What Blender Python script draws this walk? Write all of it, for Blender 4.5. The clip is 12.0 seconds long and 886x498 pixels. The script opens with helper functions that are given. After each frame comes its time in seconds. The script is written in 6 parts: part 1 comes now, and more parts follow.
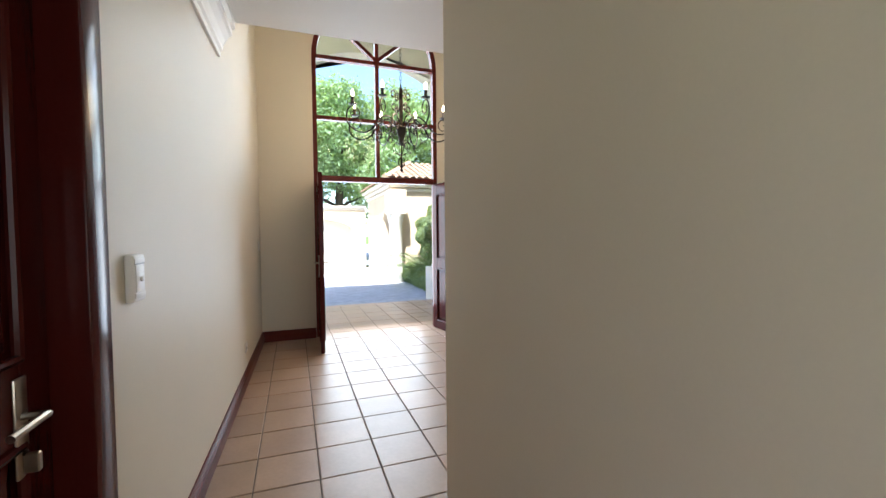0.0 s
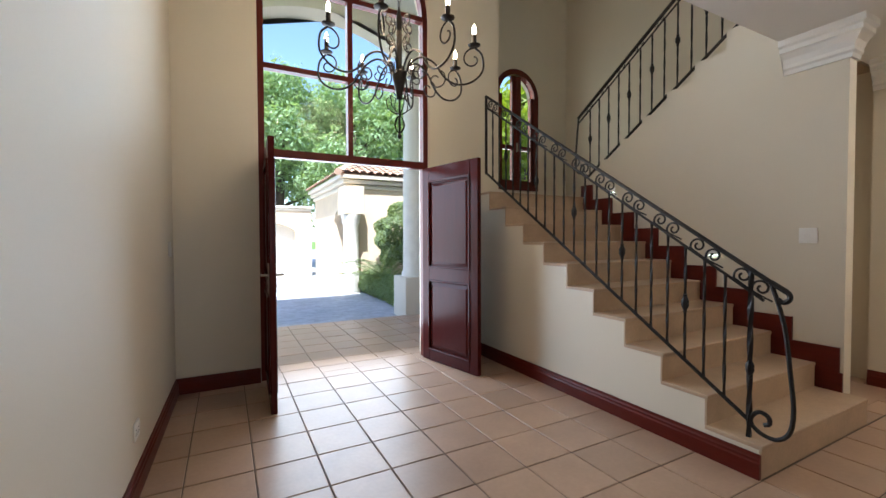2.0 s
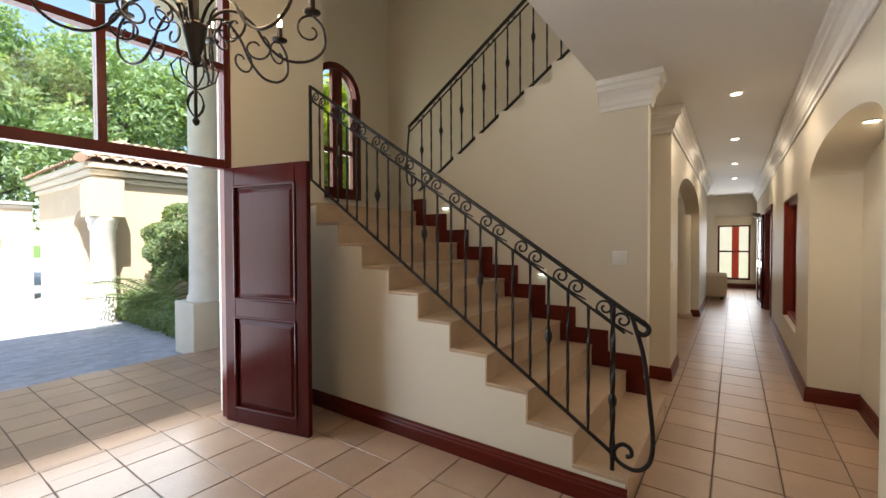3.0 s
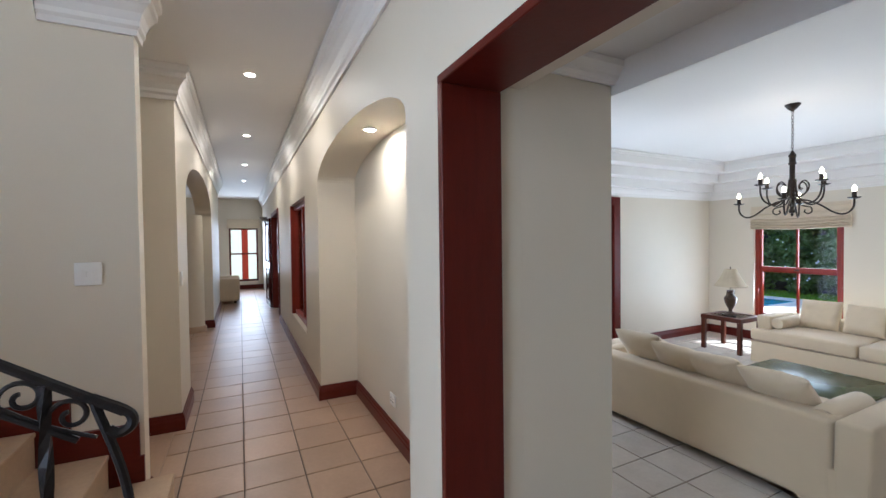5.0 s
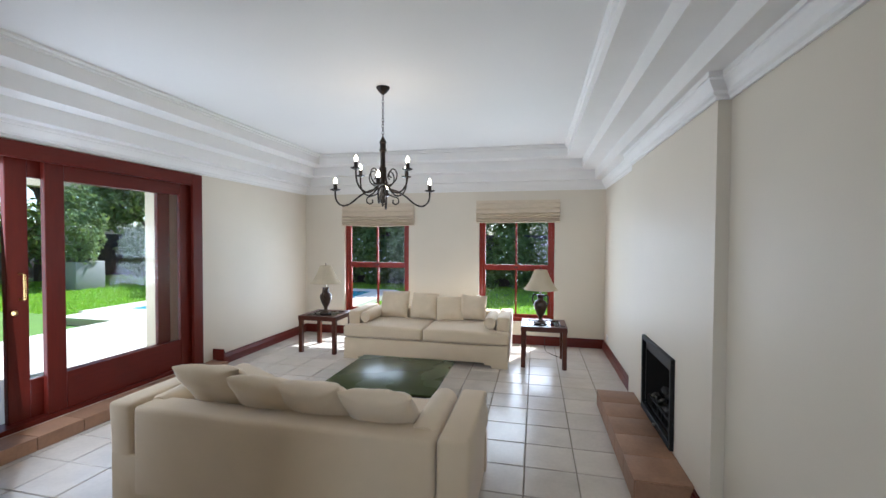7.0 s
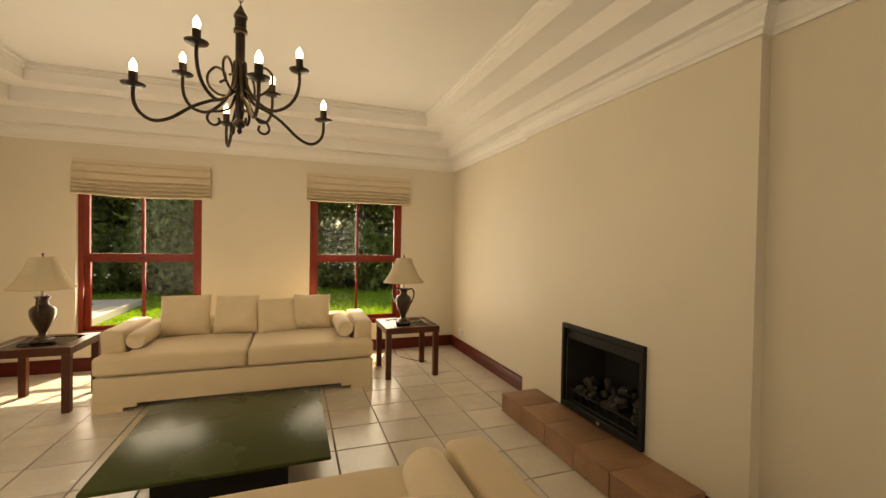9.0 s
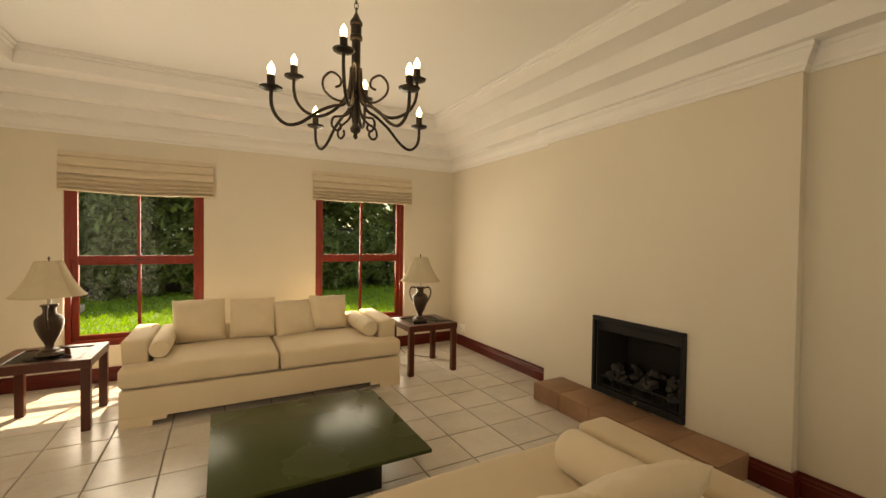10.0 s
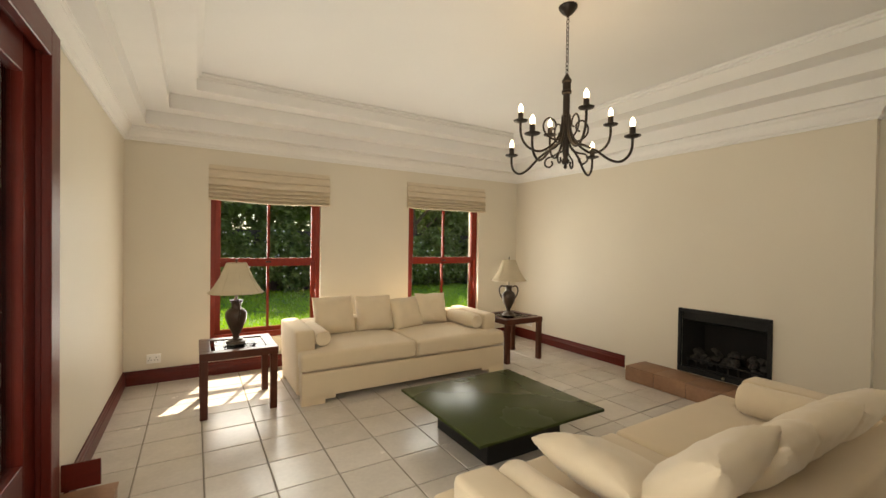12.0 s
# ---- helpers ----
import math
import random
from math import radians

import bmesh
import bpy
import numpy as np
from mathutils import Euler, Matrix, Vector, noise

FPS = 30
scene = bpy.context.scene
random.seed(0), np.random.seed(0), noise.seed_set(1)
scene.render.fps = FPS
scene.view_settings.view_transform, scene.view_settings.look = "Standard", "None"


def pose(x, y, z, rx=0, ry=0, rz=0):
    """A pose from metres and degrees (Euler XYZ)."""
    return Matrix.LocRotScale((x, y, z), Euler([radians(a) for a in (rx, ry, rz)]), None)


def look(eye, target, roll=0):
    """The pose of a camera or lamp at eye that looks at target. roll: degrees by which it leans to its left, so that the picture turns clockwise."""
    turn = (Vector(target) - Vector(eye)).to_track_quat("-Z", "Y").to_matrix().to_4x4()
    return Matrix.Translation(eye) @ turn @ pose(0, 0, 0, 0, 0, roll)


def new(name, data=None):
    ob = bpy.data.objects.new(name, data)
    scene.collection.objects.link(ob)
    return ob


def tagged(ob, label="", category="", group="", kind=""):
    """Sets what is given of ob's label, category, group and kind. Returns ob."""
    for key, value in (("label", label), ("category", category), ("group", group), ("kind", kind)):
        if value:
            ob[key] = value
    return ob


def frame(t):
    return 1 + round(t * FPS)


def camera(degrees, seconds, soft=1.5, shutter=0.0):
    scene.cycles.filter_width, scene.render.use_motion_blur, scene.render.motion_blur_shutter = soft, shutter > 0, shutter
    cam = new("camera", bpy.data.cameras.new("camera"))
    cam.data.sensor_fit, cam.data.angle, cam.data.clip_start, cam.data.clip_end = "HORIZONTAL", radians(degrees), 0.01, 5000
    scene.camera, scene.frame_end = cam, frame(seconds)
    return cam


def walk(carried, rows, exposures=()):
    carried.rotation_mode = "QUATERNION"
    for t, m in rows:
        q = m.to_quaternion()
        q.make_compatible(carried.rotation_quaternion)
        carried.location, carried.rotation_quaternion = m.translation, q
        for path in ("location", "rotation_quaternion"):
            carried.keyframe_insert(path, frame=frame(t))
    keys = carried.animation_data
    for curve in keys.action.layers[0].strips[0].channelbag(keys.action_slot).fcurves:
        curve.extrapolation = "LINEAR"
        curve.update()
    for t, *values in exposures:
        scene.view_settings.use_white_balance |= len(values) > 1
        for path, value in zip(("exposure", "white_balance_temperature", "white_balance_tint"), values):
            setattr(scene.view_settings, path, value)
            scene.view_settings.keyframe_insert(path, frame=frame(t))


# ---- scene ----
cam = camera(94.2, 12.0)
PATH = [
    (0, (0.234, -0.298, 1.377), (0.912, 1.582, 1.301), -0.5),
    (0.5, (0.205, 0.052, 1.28), (0.582, 2.016, 1.232), -0.3),
    (1, (0.208, 0.448, 1.28), (0.527, 2.422, 1.224), 0.0),
    (1.5, (0.191, 0.879, 1.269), (0.758, 2.797, 1.231), -0.0),
    (1.8, (0.212, 1.114, 1.297), (0.989, 2.956, 1.248), -0.2),
    (2, (0.215, 1.283, 1.318), (1.148, 3.051, 1.269), -0.2),
    (2.5, (0.213, 1.71, 1.432), (1.541, 3.205, 1.395), -0.1),
    (3, (0.399, 1.973, 1.487), (2.033, 3.126, 1.447), -0.2),
    (4.8, (1.337, 2.138, 1.49), (3.218, 1.459, 1.446), -0.8),
    (5, (1.443, 2.064, 1.489), (3.237, 1.181, 1.445), -0.7),
    (5.5, (1.662, 1.85, 1.461), (3.166, 0.533, 1.409), -0.3),
    (6, (1.848, 1.594, 1.452), (3.002, -0.039, 1.398), -0.2),
    (6.5, (1.987, 1.23, 1.424), (2.771, -0.61, 1.37), 0.1),
    (6.8, (2.063, 1.031, 1.407), (2.637, -0.884, 1.355), 0.3),
    (7, (2.123, 0.894, 1.389), (2.561, -1.057, 1.341), 0.3),
    (7.5, (2.322, 0.571, 1.366), (2.428, -1.426, 1.322), 0.4),
    (9.3, (3.37, -0.396, 1.158), (2.59, -2.238, 1.123), 0.9),
    (9.5, (3.53, -0.451, 1.167), (2.693, -2.268, 1.126), 0.8),
    (10, (3.965, -0.495, 1.188), (3.015, -2.254, 1.146), 0.7),
    (10.5, (4.372, -0.53, 1.149), (3.344, -2.245, 1.124), 0.9),
    (11, (4.769, -0.525, 1.154), (3.689, -2.208, 1.131), 0.9),
    (11.5, (5.104, -0.507, 1.178), (4.014, -2.184, 1.153), 0.8),
    (12, (5.385, -0.614, 1.185), (4.352, -2.326, 1.16), 0.8),
]
EXPO = [(0.0, 1.75, 6000, 10), (0.5, 1.75, 5850, 10), (1.0, 1.84, 5900, 10), (1.5, 1.55, 5750, 10), (2.5, 1.43, 5900, 10), (3.2, 1.38, 6600, 10), (4.8, 1.6, 5150, 10), (5.6, 1.52, 5400, 10), (6.5, 1.45, 5350, 10), (7.0, 1.3, 5350, 10), (7.7, 1.08, 7600, 12), (9.4, 0.97, 11600, 14), (10.5, 1.0, 8900, 12), (12.0, 1.12, 7800, 10)]
walk(cam, [(t, look(eye, target, roll)) for t, eye, target, roll in PATH], EXPO)

# ---- world and lights ----
SUN_EL, SUN_AZ = 57.5, 205.0          # degrees; the sun stands over the garden, -y
sun_dir = Vector((math.sin(radians(SUN_AZ)) * math.cos(radians(SUN_EL)), math.cos(radians(SUN_AZ)) * math.cos(radians(SUN_EL)), math.sin(radians(SUN_EL))))
world = bpy.data.worlds.new("sky")
scene.world = world
world.use_nodes = True
wn = world.node_tree
sky = wn.nodes.new("ShaderNodeTexSky")
sky.sky_type, sky.sun_disc = "NISHITA", False
sky.sun_elevation, sky.sun_rotation = radians(SUN_EL), radians(SUN_AZ)
wn.nodes["Background"].inputs["Strength"].default_value = 0.15
wn.links.new(sky.outputs["Color"], wn.nodes["Background"].inputs["Color"])


def lamp(name, kind, m, energy, color=(1, 1, 1), **kw):
    data = bpy.data.lights.new(name, kind)
    data.energy, data.color = energy, color
    for k, v in kw.items():
        if k == "size":
            data.size = v
        elif k == "size_y":
            data.shape, data.size_y = "RECTANGLE", v
        elif k == "angle":
            data.angle = v
        elif k == "radius":
            data.shadow_soft_size = v
    ob = new(name, data)
    ob.matrix_world = m
    return ob


lamp("sun", "SUN", look(sun_dir * 30, (0, 0, 0)), 5.0, (1.0, 0.95, 0.88), angle=radians(0.5))
COOL = (0.95, 0.97, 1.0)
# sky light entering by the openings
lamp("sky_window_a", "AREA", look((4.68, -5.62, 0.9), (4.68, 0, 2.2)), 15, COOL, size=1.05, size_y=1.45)
lamp("sky_window_b", "AREA", look((2.41, -5.62, 0.9), (2.41, 0, 2.2)), 15, COOL, size=1.05, size_y=1.45)
lamp("sky_sliding_door", "AREA", look((6.25, -1.6, 1.0), (3.2, -5.5, 1.3)), 27, COOL, size=2.9, size_y=1.9)
lamp("sky_front_door", "AREA", look((1.34, 5.75, 2.3), (1.34, 0, 1.6)), 44, (0.82, 0.91, 1.0), size=1.6, size_y=4.2)
lamp("sky_landing_window", "AREA", look((4.4, 6.75, 3.0), (4.4, 0, 2.6)), 8, (0.95, 1.0, 0.85), size=0.7, size_y=1.7)
# added fill from an unseen passage end, brightens the right-hand wall
lamp("unseen_passage_fill", "AREA", look((0.28, -1.42, 1.5), (0.28, 3, 1.5)), 2.2, COOL, size=0.8, size_y=1.3)
lamp("sky_far_room", "AREA", look((15.6, 1.95, 1.3), (0, 1.95, 0.9)), 17, COOL, size=1.4, size_y=1.6)


# ---- materials ----
def node_mat(name):
    m = bpy.data.materials.new(name)
    m.use_nodes = True
    return m, m.node_tree, m.node_tree.nodes["Principled BSDF"]


def mat(name, color, rough=0.5, metal=0.0, grain=8.0, vary=0.06, bump=0.0, fine=60.0, per_piece=0.0, spec=0.5, sheen=0.0, coat=0.0, stretch=(1, 1, 1), stain=0.0, rough_vary=0.05):
    """Colour with variation at two scales, a fine bump and optional variation from piece to piece."""
    m, nt, b = node_mat(name)
    N, L = nt.nodes, nt.links
    tc = N.new("ShaderNodeTexCoord")
    mp = N.new("ShaderNodeMapping")
    mp.inputs["Scale"].default_value = stretch
    geo = N.new("ShaderNodeNewGeometry")
    L.new(geo.outputs["Position"], mp.inputs["Vector"])
    n1, n2 = N.new("ShaderNodeTexNoise"), N.new("ShaderNodeTexNoise")
    n1.inputs["Scale"].default_value, n1.inputs["Detail"].default_value = grain, 5
    n2.inputs["Scale"].default_value, n2.inputs["Detail"].default_value = fine, 3
    for n in (n1, n2):
        L.new(mp.outputs["Vector"], n.inputs["Vector"])
    ramp = N.new("ShaderNodeMapRange")
    ramp.inputs["To Min"].default_value, ramp.inputs["To Max"].default_value = 1 - vary * 2, 1 + vary * 2
    L.new(n1.outputs["Fac"], ramp.inputs["Value"])
    ramp2 = N.new("ShaderNodeMapRange")
    ramp2.inputs["To Min"].default_value, ramp2.inputs["To Max"].default_value = 1 - vary, 1 + vary
    L.new(n2.outputs["Fac"], ramp2.inputs["Value"])
    mul = N.new("ShaderNodeMath")
    mul.operation = "MULTIPLY"
    L.new(ramp.outputs[0], mul.inputs[0])
    L.new(ramp2.outputs[0], mul.inputs[1])
    last = mul.outputs[0]
    if per_piece:
        oi = N.new("ShaderNodeObjectInfo")
        r3 = N.new("ShaderNodeMapRange")
        r3.inputs["To Min"].default_value, r3.inputs["To Max"].default_value = 1 - per_piece, 1 + per_piece
        L.new(oi.outputs["Random"], r3.inputs["Value"])
        r4 = N.new("ShaderNodeMapRange")
        r4.inputs["To Min"].default_value, r4.inputs["To Max"].default_value = 1 - per_piece, 1 + per_piece
        L.new(geo.outputs["Random Per Island"], r4.inputs["Value"])
        for r in (r3, r4):
            mm = N.new("ShaderNodeMath")
            mm.operation = "MULTIPLY"
            L.new(last, mm.inputs[0])
            L.new(r.outputs[0], mm.inputs[1])
            last = mm.outputs[0]
    mix = N.new("ShaderNodeVectorMath")
    mix.operation = "SCALE"
    mix.inputs[0].default_value = color
    L.new(last, mix.inputs["Scale"])
    col = mix.outputs[0]
    if stain:
        n3 = N.new("ShaderNodeTexNoise")
        n3.inputs["Scale"].default_value, n3.inputs["Detail"].default_value = grain * 0.35, 6
        L.new(mp.outputs["Vector"], n3.inputs["Vector"])
        r5 = N.new("ShaderNodeMapRange")
        r5.inputs["From Min"].default_value, r5.inputs["From Max"].default_value = 0.48, 0.7
        r5.inputs["To Max"].default_value = stain
        L.new(n3.outputs["Fac"], r5.inputs["Value"])
        mx = N.new("ShaderNodeMix")
        mx.data_type = "RGBA"
        L.new(r5.outputs[0], mx.inputs["Factor"])
        L.new(col, mx.inputs["A"])
        mx.inputs["B"].default_value = (color[0] * 0.72, color[1] * 0.62, color[2] * 0.52, 1)
        col = mx.outputs["Result"]
    L.new(col, b.inputs["Base Color"])
    rr = N.new("ShaderNodeMapRange")
    rr.inputs["To Min"].default_value, rr.inputs["To Max"].default_value = max(0.02, rough - rough_vary), min(1, rough + rough_vary)
    L.new(n1.outputs["Fac"], rr.inputs["Value"])
    L.new(rr.outputs[0], b.inputs["Roughness"])
    b.inputs["Metallic"].default_value = metal
    b.inputs["Specular IOR Level"].default_value = spec
    b.inputs["Sheen Weight"].default_value = sheen
    b.inputs["Coat Weight"].default_value = coat
    b.inputs["Coat Roughness"].default_value = 0.15
    if bump:
        bp = N.new("ShaderNodeBump")
        bp.inputs["Strength"].default_value, bp.inputs["Distance"].default_value = bump, 0.004
        L.new(n2.outputs["Fac"], bp.inputs["Height"])
        L.new(bp.outputs["Normal"], b.inputs["Normal"])
    return m


def glow(name, color, strength):
    m, nt, b = node_mat(name)
    b.inputs["Base Color"].default_value = (*color, 1)
    b.inputs["Emission Color"].default_value = (*color, 1)
    b.inputs["Emission Strength"].default_value = strength
    return m


def clear(name, color=(1, 1, 1), rough=0.0):
    m, nt, b = node_mat(name)
    b.inputs["Base Color"].default_value = (*color, 1)
    b.inputs["Roughness"].default_value = rough
    b.inputs["Transmission Weight"].default_value = 1.0
    b.inputs["IOR"].default_value = 1.45
    return m


def pane_mat(name, tint=(1, 1, 1)):
    """Thin window glass: see-through with a faint mirror."""
    m = bpy.data.materials.new(name)
    m.use_nodes = True
    N, L = m.node_tree.nodes, m.node_tree.links
    N.clear()
    out, mix = N.new("ShaderNodeOutputMaterial"), N.new("ShaderNodeMixShader")
    tr, gl, fr = N.new("ShaderNodeBsdfTransparent"), N.new("ShaderNodeBsdfGlossy"), N.new("ShaderNodeFresnel")
    tr.inputs["Color"].default_value = (*tint, 1)
    gl.inputs["Roughness"].default_value = 0.02
    fr.inputs["IOR"].default_value = 1.2
    L.new(fr.outputs[0], mix.inputs[0])
    L.new(tr.outputs[0], mix.inputs[1])
    L.new(gl.outputs[0], mix.inputs[2])
    L.new(mix.outputs[0], out.inputs[0])
    return m


def leaf_mat(name, color, vary=0.35):
    m, nt, b = node_mat(name)
    N, L = nt.nodes, nt.links
    geo = N.new("ShaderNodeNewGeometry")
    r = N.new("ShaderNodeMapRange")
    r.inputs["To Min"].default_value, r.inputs["To Max"].default_value = 1 - vary, 1 + vary
    L.new(geo.outputs["Random Per Island"], r.inputs["Value"])
    hs = N.new("ShaderNodeVectorMath")
    hs.operation = "SCALE"
    hs.inputs[0].default_value = color
    L.new(r.outputs[0], hs.inputs["Scale"])
    L.new(hs.outputs[0], b.inputs["Base Color"])
    b.inputs["Roughness"].default_value = 0.45
    tl = N.new("ShaderNodeBsdfTranslucent")
    tl.inputs["Color"].default_value = (color[0] * 1.6, color[1] * 1.5, color[2] * 0.6, 1)
    ad = N.new("ShaderNodeMixShader")
    ad.inputs[0].default_value = 0.45
    L.new(b.outputs[0], ad.inputs[1])
    L.new(tl.outputs[0], ad.inputs[2])
    L.new(ad.outputs[0], N["Material Output"].inputs["Surface"])
    return m


M_WALL = mat("cream_wall_paint", (0.70, 0.635, 0.52), 0.5, grain=1.6, vary=0.02, bump=0.05, fine=130, spec=0.3)
M_CEIL = mat("white_ceiling_paint", (0.80, 0.785, 0.755), 0.6, grain=1.2, vary=0.015, bump=0.06, fine=90, spec=0.3)
M_TRIM = mat("white_plaster_moulding", (0.82, 0.80, 0.765), 0.5, grain=4, vary=0.02, bump=0.05, spec=0.3)
M_WOOD = mat("mahogany_wood", (0.096, 0.0115, 0.0065), 0.34, grain=5, vary=0.13, spec=0.2, bump=0.15, fine=38, coat=0.04, stretch=(6, 6, 0.8))
M_WOODX = mat("mahogany_wood_level", (0.10, 0.012, 0.007), 0.34, grain=5, vary=0.13, spec=0.2, bump=0.12, fine=38, coat=0.04, stretch=(0.9, 0.9, 8))
# darker copy of the mahogany, with the doors' shade put into its colour
M_DOOR = mat("shade_darkened_mahogany", (0.055, 0.0075, 0.006), 0.19, grain=4, vary=0.09, spec=0.13, bump=0.03, fine=30, coat=0.0, stretch=(6, 6, 0.8))
M_WINWOOD = mat("red_stained_window_wood", (0.21, 0.024, 0.011), 0.35, grain=5, vary=0.18, bump=0.1, fine=40, coat=0.0, spec=0.25, stretch=(6, 6, 1))
M_TILE = mat("terracotta_beige_tile", (0.39, 0.258, 0.176), 0.36, grain=3.5, vary=0.10, bump=0.14, fine=38, per_piece=0.10, stain=0.22, rough_vary=0.05, spec=0.6)
M_GROUT = mat("grey_brown_grout", (0.13, 0.10, 0.08), 0.85, grain=20, vary=0.15, bump=0.3)
M_LGROUT = mat("beige_grey_grout", (0.20, 0.165, 0.125), 0.85, grain=14, vary=0.25, bump=0.3)
M_LTILE = mat("off_white_floor_tile", (0.58, 0.525, 0.455), 0.24, grain=5, vary=0.07, bump=0.10, fine=40, per_piece=0.06, stain=0.26, rough_vary=0.07)
M_STEP = mat("sandstone_step_tile", (0.47, 0.335, 0.22), 0.38, grain=6, vary=0.12, bump=0.15, fine=50, per_piece=0.05, stain=0.35)
M_HEARTH = mat("brown_clay_hearth_tile", (0.30, 0.165, 0.095), 0.55, grain=8, vary=0.16, bump=0.3, fine=50, per_piece=0.10, stain=0.4)
M_TABLEWOOD = mat("warm_brown_table_wood", (0.075, 0.02, 0.009), 0.3, grain=5, vary=0.15, spec=0.25, bump=0.06, fine=40, stretch=(6, 6, 0.8))
M_IRON = mat("black_wrought_iron", (0.022, 0.02, 0.02), 0.42, metal=0.6, grain=20, vary=0.3, bump=0.35, fine=90)
M_DARKMETAL = mat("dark_bronze_metal", (0.035, 0.027, 0.022), 0.38, metal=0.7, grain=16, vary=0.25, bump=0.2)
M_FABRIC = mat("cream_linen", (0.63, 0.505, 0.34), 0.9, grain=5, vary=0.035, bump=0.35, fine=420, sheen=0.25, spec=0.15)
M_CUSH = mat("ivory_cotton", (0.67, 0.55, 0.385), 0.92, grain=6, vary=0.04, bump=0.35, fine=380, sheen=0.3, spec=0.15)
M_SHADE = mat("pleated_cream_shade", (0.54, 0.46, 0.325), 0.85, grain=9, vary=0.05, bump=0.3, fine=200, spec=0.2)
M_BLIND = mat("cream_woven_blind", (0.66, 0.56, 0.42), 0.9, grain=9, vary=0.07, bump=0.35, fine=260, stretch=(1, 1, 5), spec=0.15)
M_URN = mat("bronze_brown_urn", (0.055, 0.032, 0.02), 0.35, metal=0.35, grain=14, vary=0.35, bump=0.3, fine=60, coat=0.2)
M_GREEN = mat("dark_green_lacquer", (0.05, 0.062, 0.02), 0.27, grain=2.5, vary=0.14, coat=0.0, spec=0.11, rough_vary=0.04)
M_BLACK = mat("matt_black_steel", (0.010, 0.0095, 0.009), 0.55, spec=0.25, grain=12, vary=0.2, bump=0.2)
M_COAL = mat("ceramic_coals", (0.032, 0.029, 0.026), 0.9, grain=22, vary=0.45, bump=0.6, per_piece=0.45)
M_BRICK = mat("sooty_fire_back", (0.012, 0.010, 0.009), 0.9, grain=12, vary=0.3, bump=0.5)
M_PLASTIC = mat("white_plastic", (0.83, 0.81, 0.77), 0.35, grain=10, vary=0.02)
M_GREYPL = mat("grey_plastic", (0.30, 0.31, 0.31), 0.35, grain=10, vary=0.05)
M_CHROME = mat("worn_nickel", (0.42, 0.375, 0.31), 0.3, metal=1.0, grain=20, vary=0.08)
M_BRASS = mat("aged_brass", (0.60, 0.42, 0.16), 0.28, metal=1.0, grain=20, vary=0.1)
M_BULB = glow("lit_candle_bulb", (1.0, 0.80, 0.50), 9.0)
M_STEPLIGHT = glow("dim_stair_light", (0.80, 1.0, 0.85), 1.6)
M_SPOT = glow("lit_downlight", (1.0, 0.88, 0.70), 18.0)
M_GLASS = pane_mat("window_glass", (0.96, 0.98, 0.97))
M_TOPGLASS = pane_mat("table_glass", (0.80, 0.86, 0.83))
M_STUCCO = mat("cream_stucco", (0.60, 0.49, 0.355), 0.85, grain=3, vary=0.05, bump=0.4, fine=90)
M_STUCCO2 = mat("pale_stucco", (0.66, 0.60, 0.50), 0.85, grain=3, vary=0.04, bump=0.4, fine=90)
M_COLUMN = mat("pale_cast_stone", (0.70, 0.67, 0.61), 0.8, grain=7, vary=0.07, bump=0.25)
M_ROOF = mat("clay_roof_tile", (0.50, 0.33, 0.23), 0.8, grain=4, vary=0.2, bump=0.3, per_piece=0.15)
M_PAVE = mat("grey_brick_paving", (0.40, 0.41, 0.44), 0.85, grain=9, vary=0.15, bump=0.4, fine=40, per_piece=0.12)
M_LAWN = mat("lawn_soil", (0.10, 0.18, 0.03), 0.9, grain=3, vary=0.25, bump=0.6, fine=60)
M_GRASS = leaf_mat("grass_blades", (0.24, 0.42, 0.05), 0.3)
M_LEAF = leaf_mat("tree_leaves", (0.25, 0.355, 0.20), 0.5)
M_LEAF_D = leaf_mat("dark_garden_leaves", (0.14, 0.20, 0.075), 0.85)
M_LEAF_Y = leaf_mat("yellow_green_leaves", (0.22, 0.30, 0.03), 0.4)
M_HEDGE = leaf_mat("clipped_hedge_leaves", (0.21, 0.28, 0.155), 0.45)
M_BARK = mat("tree_bark", (0.10, 0.075, 0.055), 0.9, grain=8, vary=0.3, bump=0.6, stretch=(3, 3, 0.6))
M_FENCE = mat("dark_garden_wall", (0.10, 0.09, 0.08), 0.9, grain=3, vary=0.2, bump=0.3)
M_WATER = mat("pool_water", (0.10, 0.38, 0.50), 0.06, grain=3, vary=0.1, bump=0.4, fine=6)
M_STONEPAVE = mat("pale_pool_paving", (0.62, 0.57, 0.50), 0.8, grain=5, vary=0.08, bump=0.3, per_piece=0.06)
M_FLOWER = mat("white_petals", (0.8, 0.8, 0.75), 0.7, grain=20, vary=0.05)
M_POT = mat("grey_clay_pot", (0.30, 0.29, 0.28), 0.7, grain=10, vary=0.15, bump=0.2)


# ---- mesh helpers ----
def mesh_of(name, bm, smooth=True):
    me = bpy.data.meshes.new(name)
    bm.normal_update()
    bm.to_mesh(me)
    bm.free()
    if smooth:
        for p in me.polygons:
            p.use_smooth = True
        me.set_sharp_from_angle(angle=radians(35))
    return me


def thing(name, label, category, bm=None, material=None, group="", kind="", at=(0, 0, 0), rz=0, smooth=True):
    """A top-level thing: a mesh, or an Empty at its base."""
    ob = new(name, mesh_of(name, bm, smooth) if bm else None)
    if material:
        ob.data.materials.append(material)
    ob.matrix_world = pose(*at, 0, 0, rz)
    return tagged(ob, label, category, group, kind)


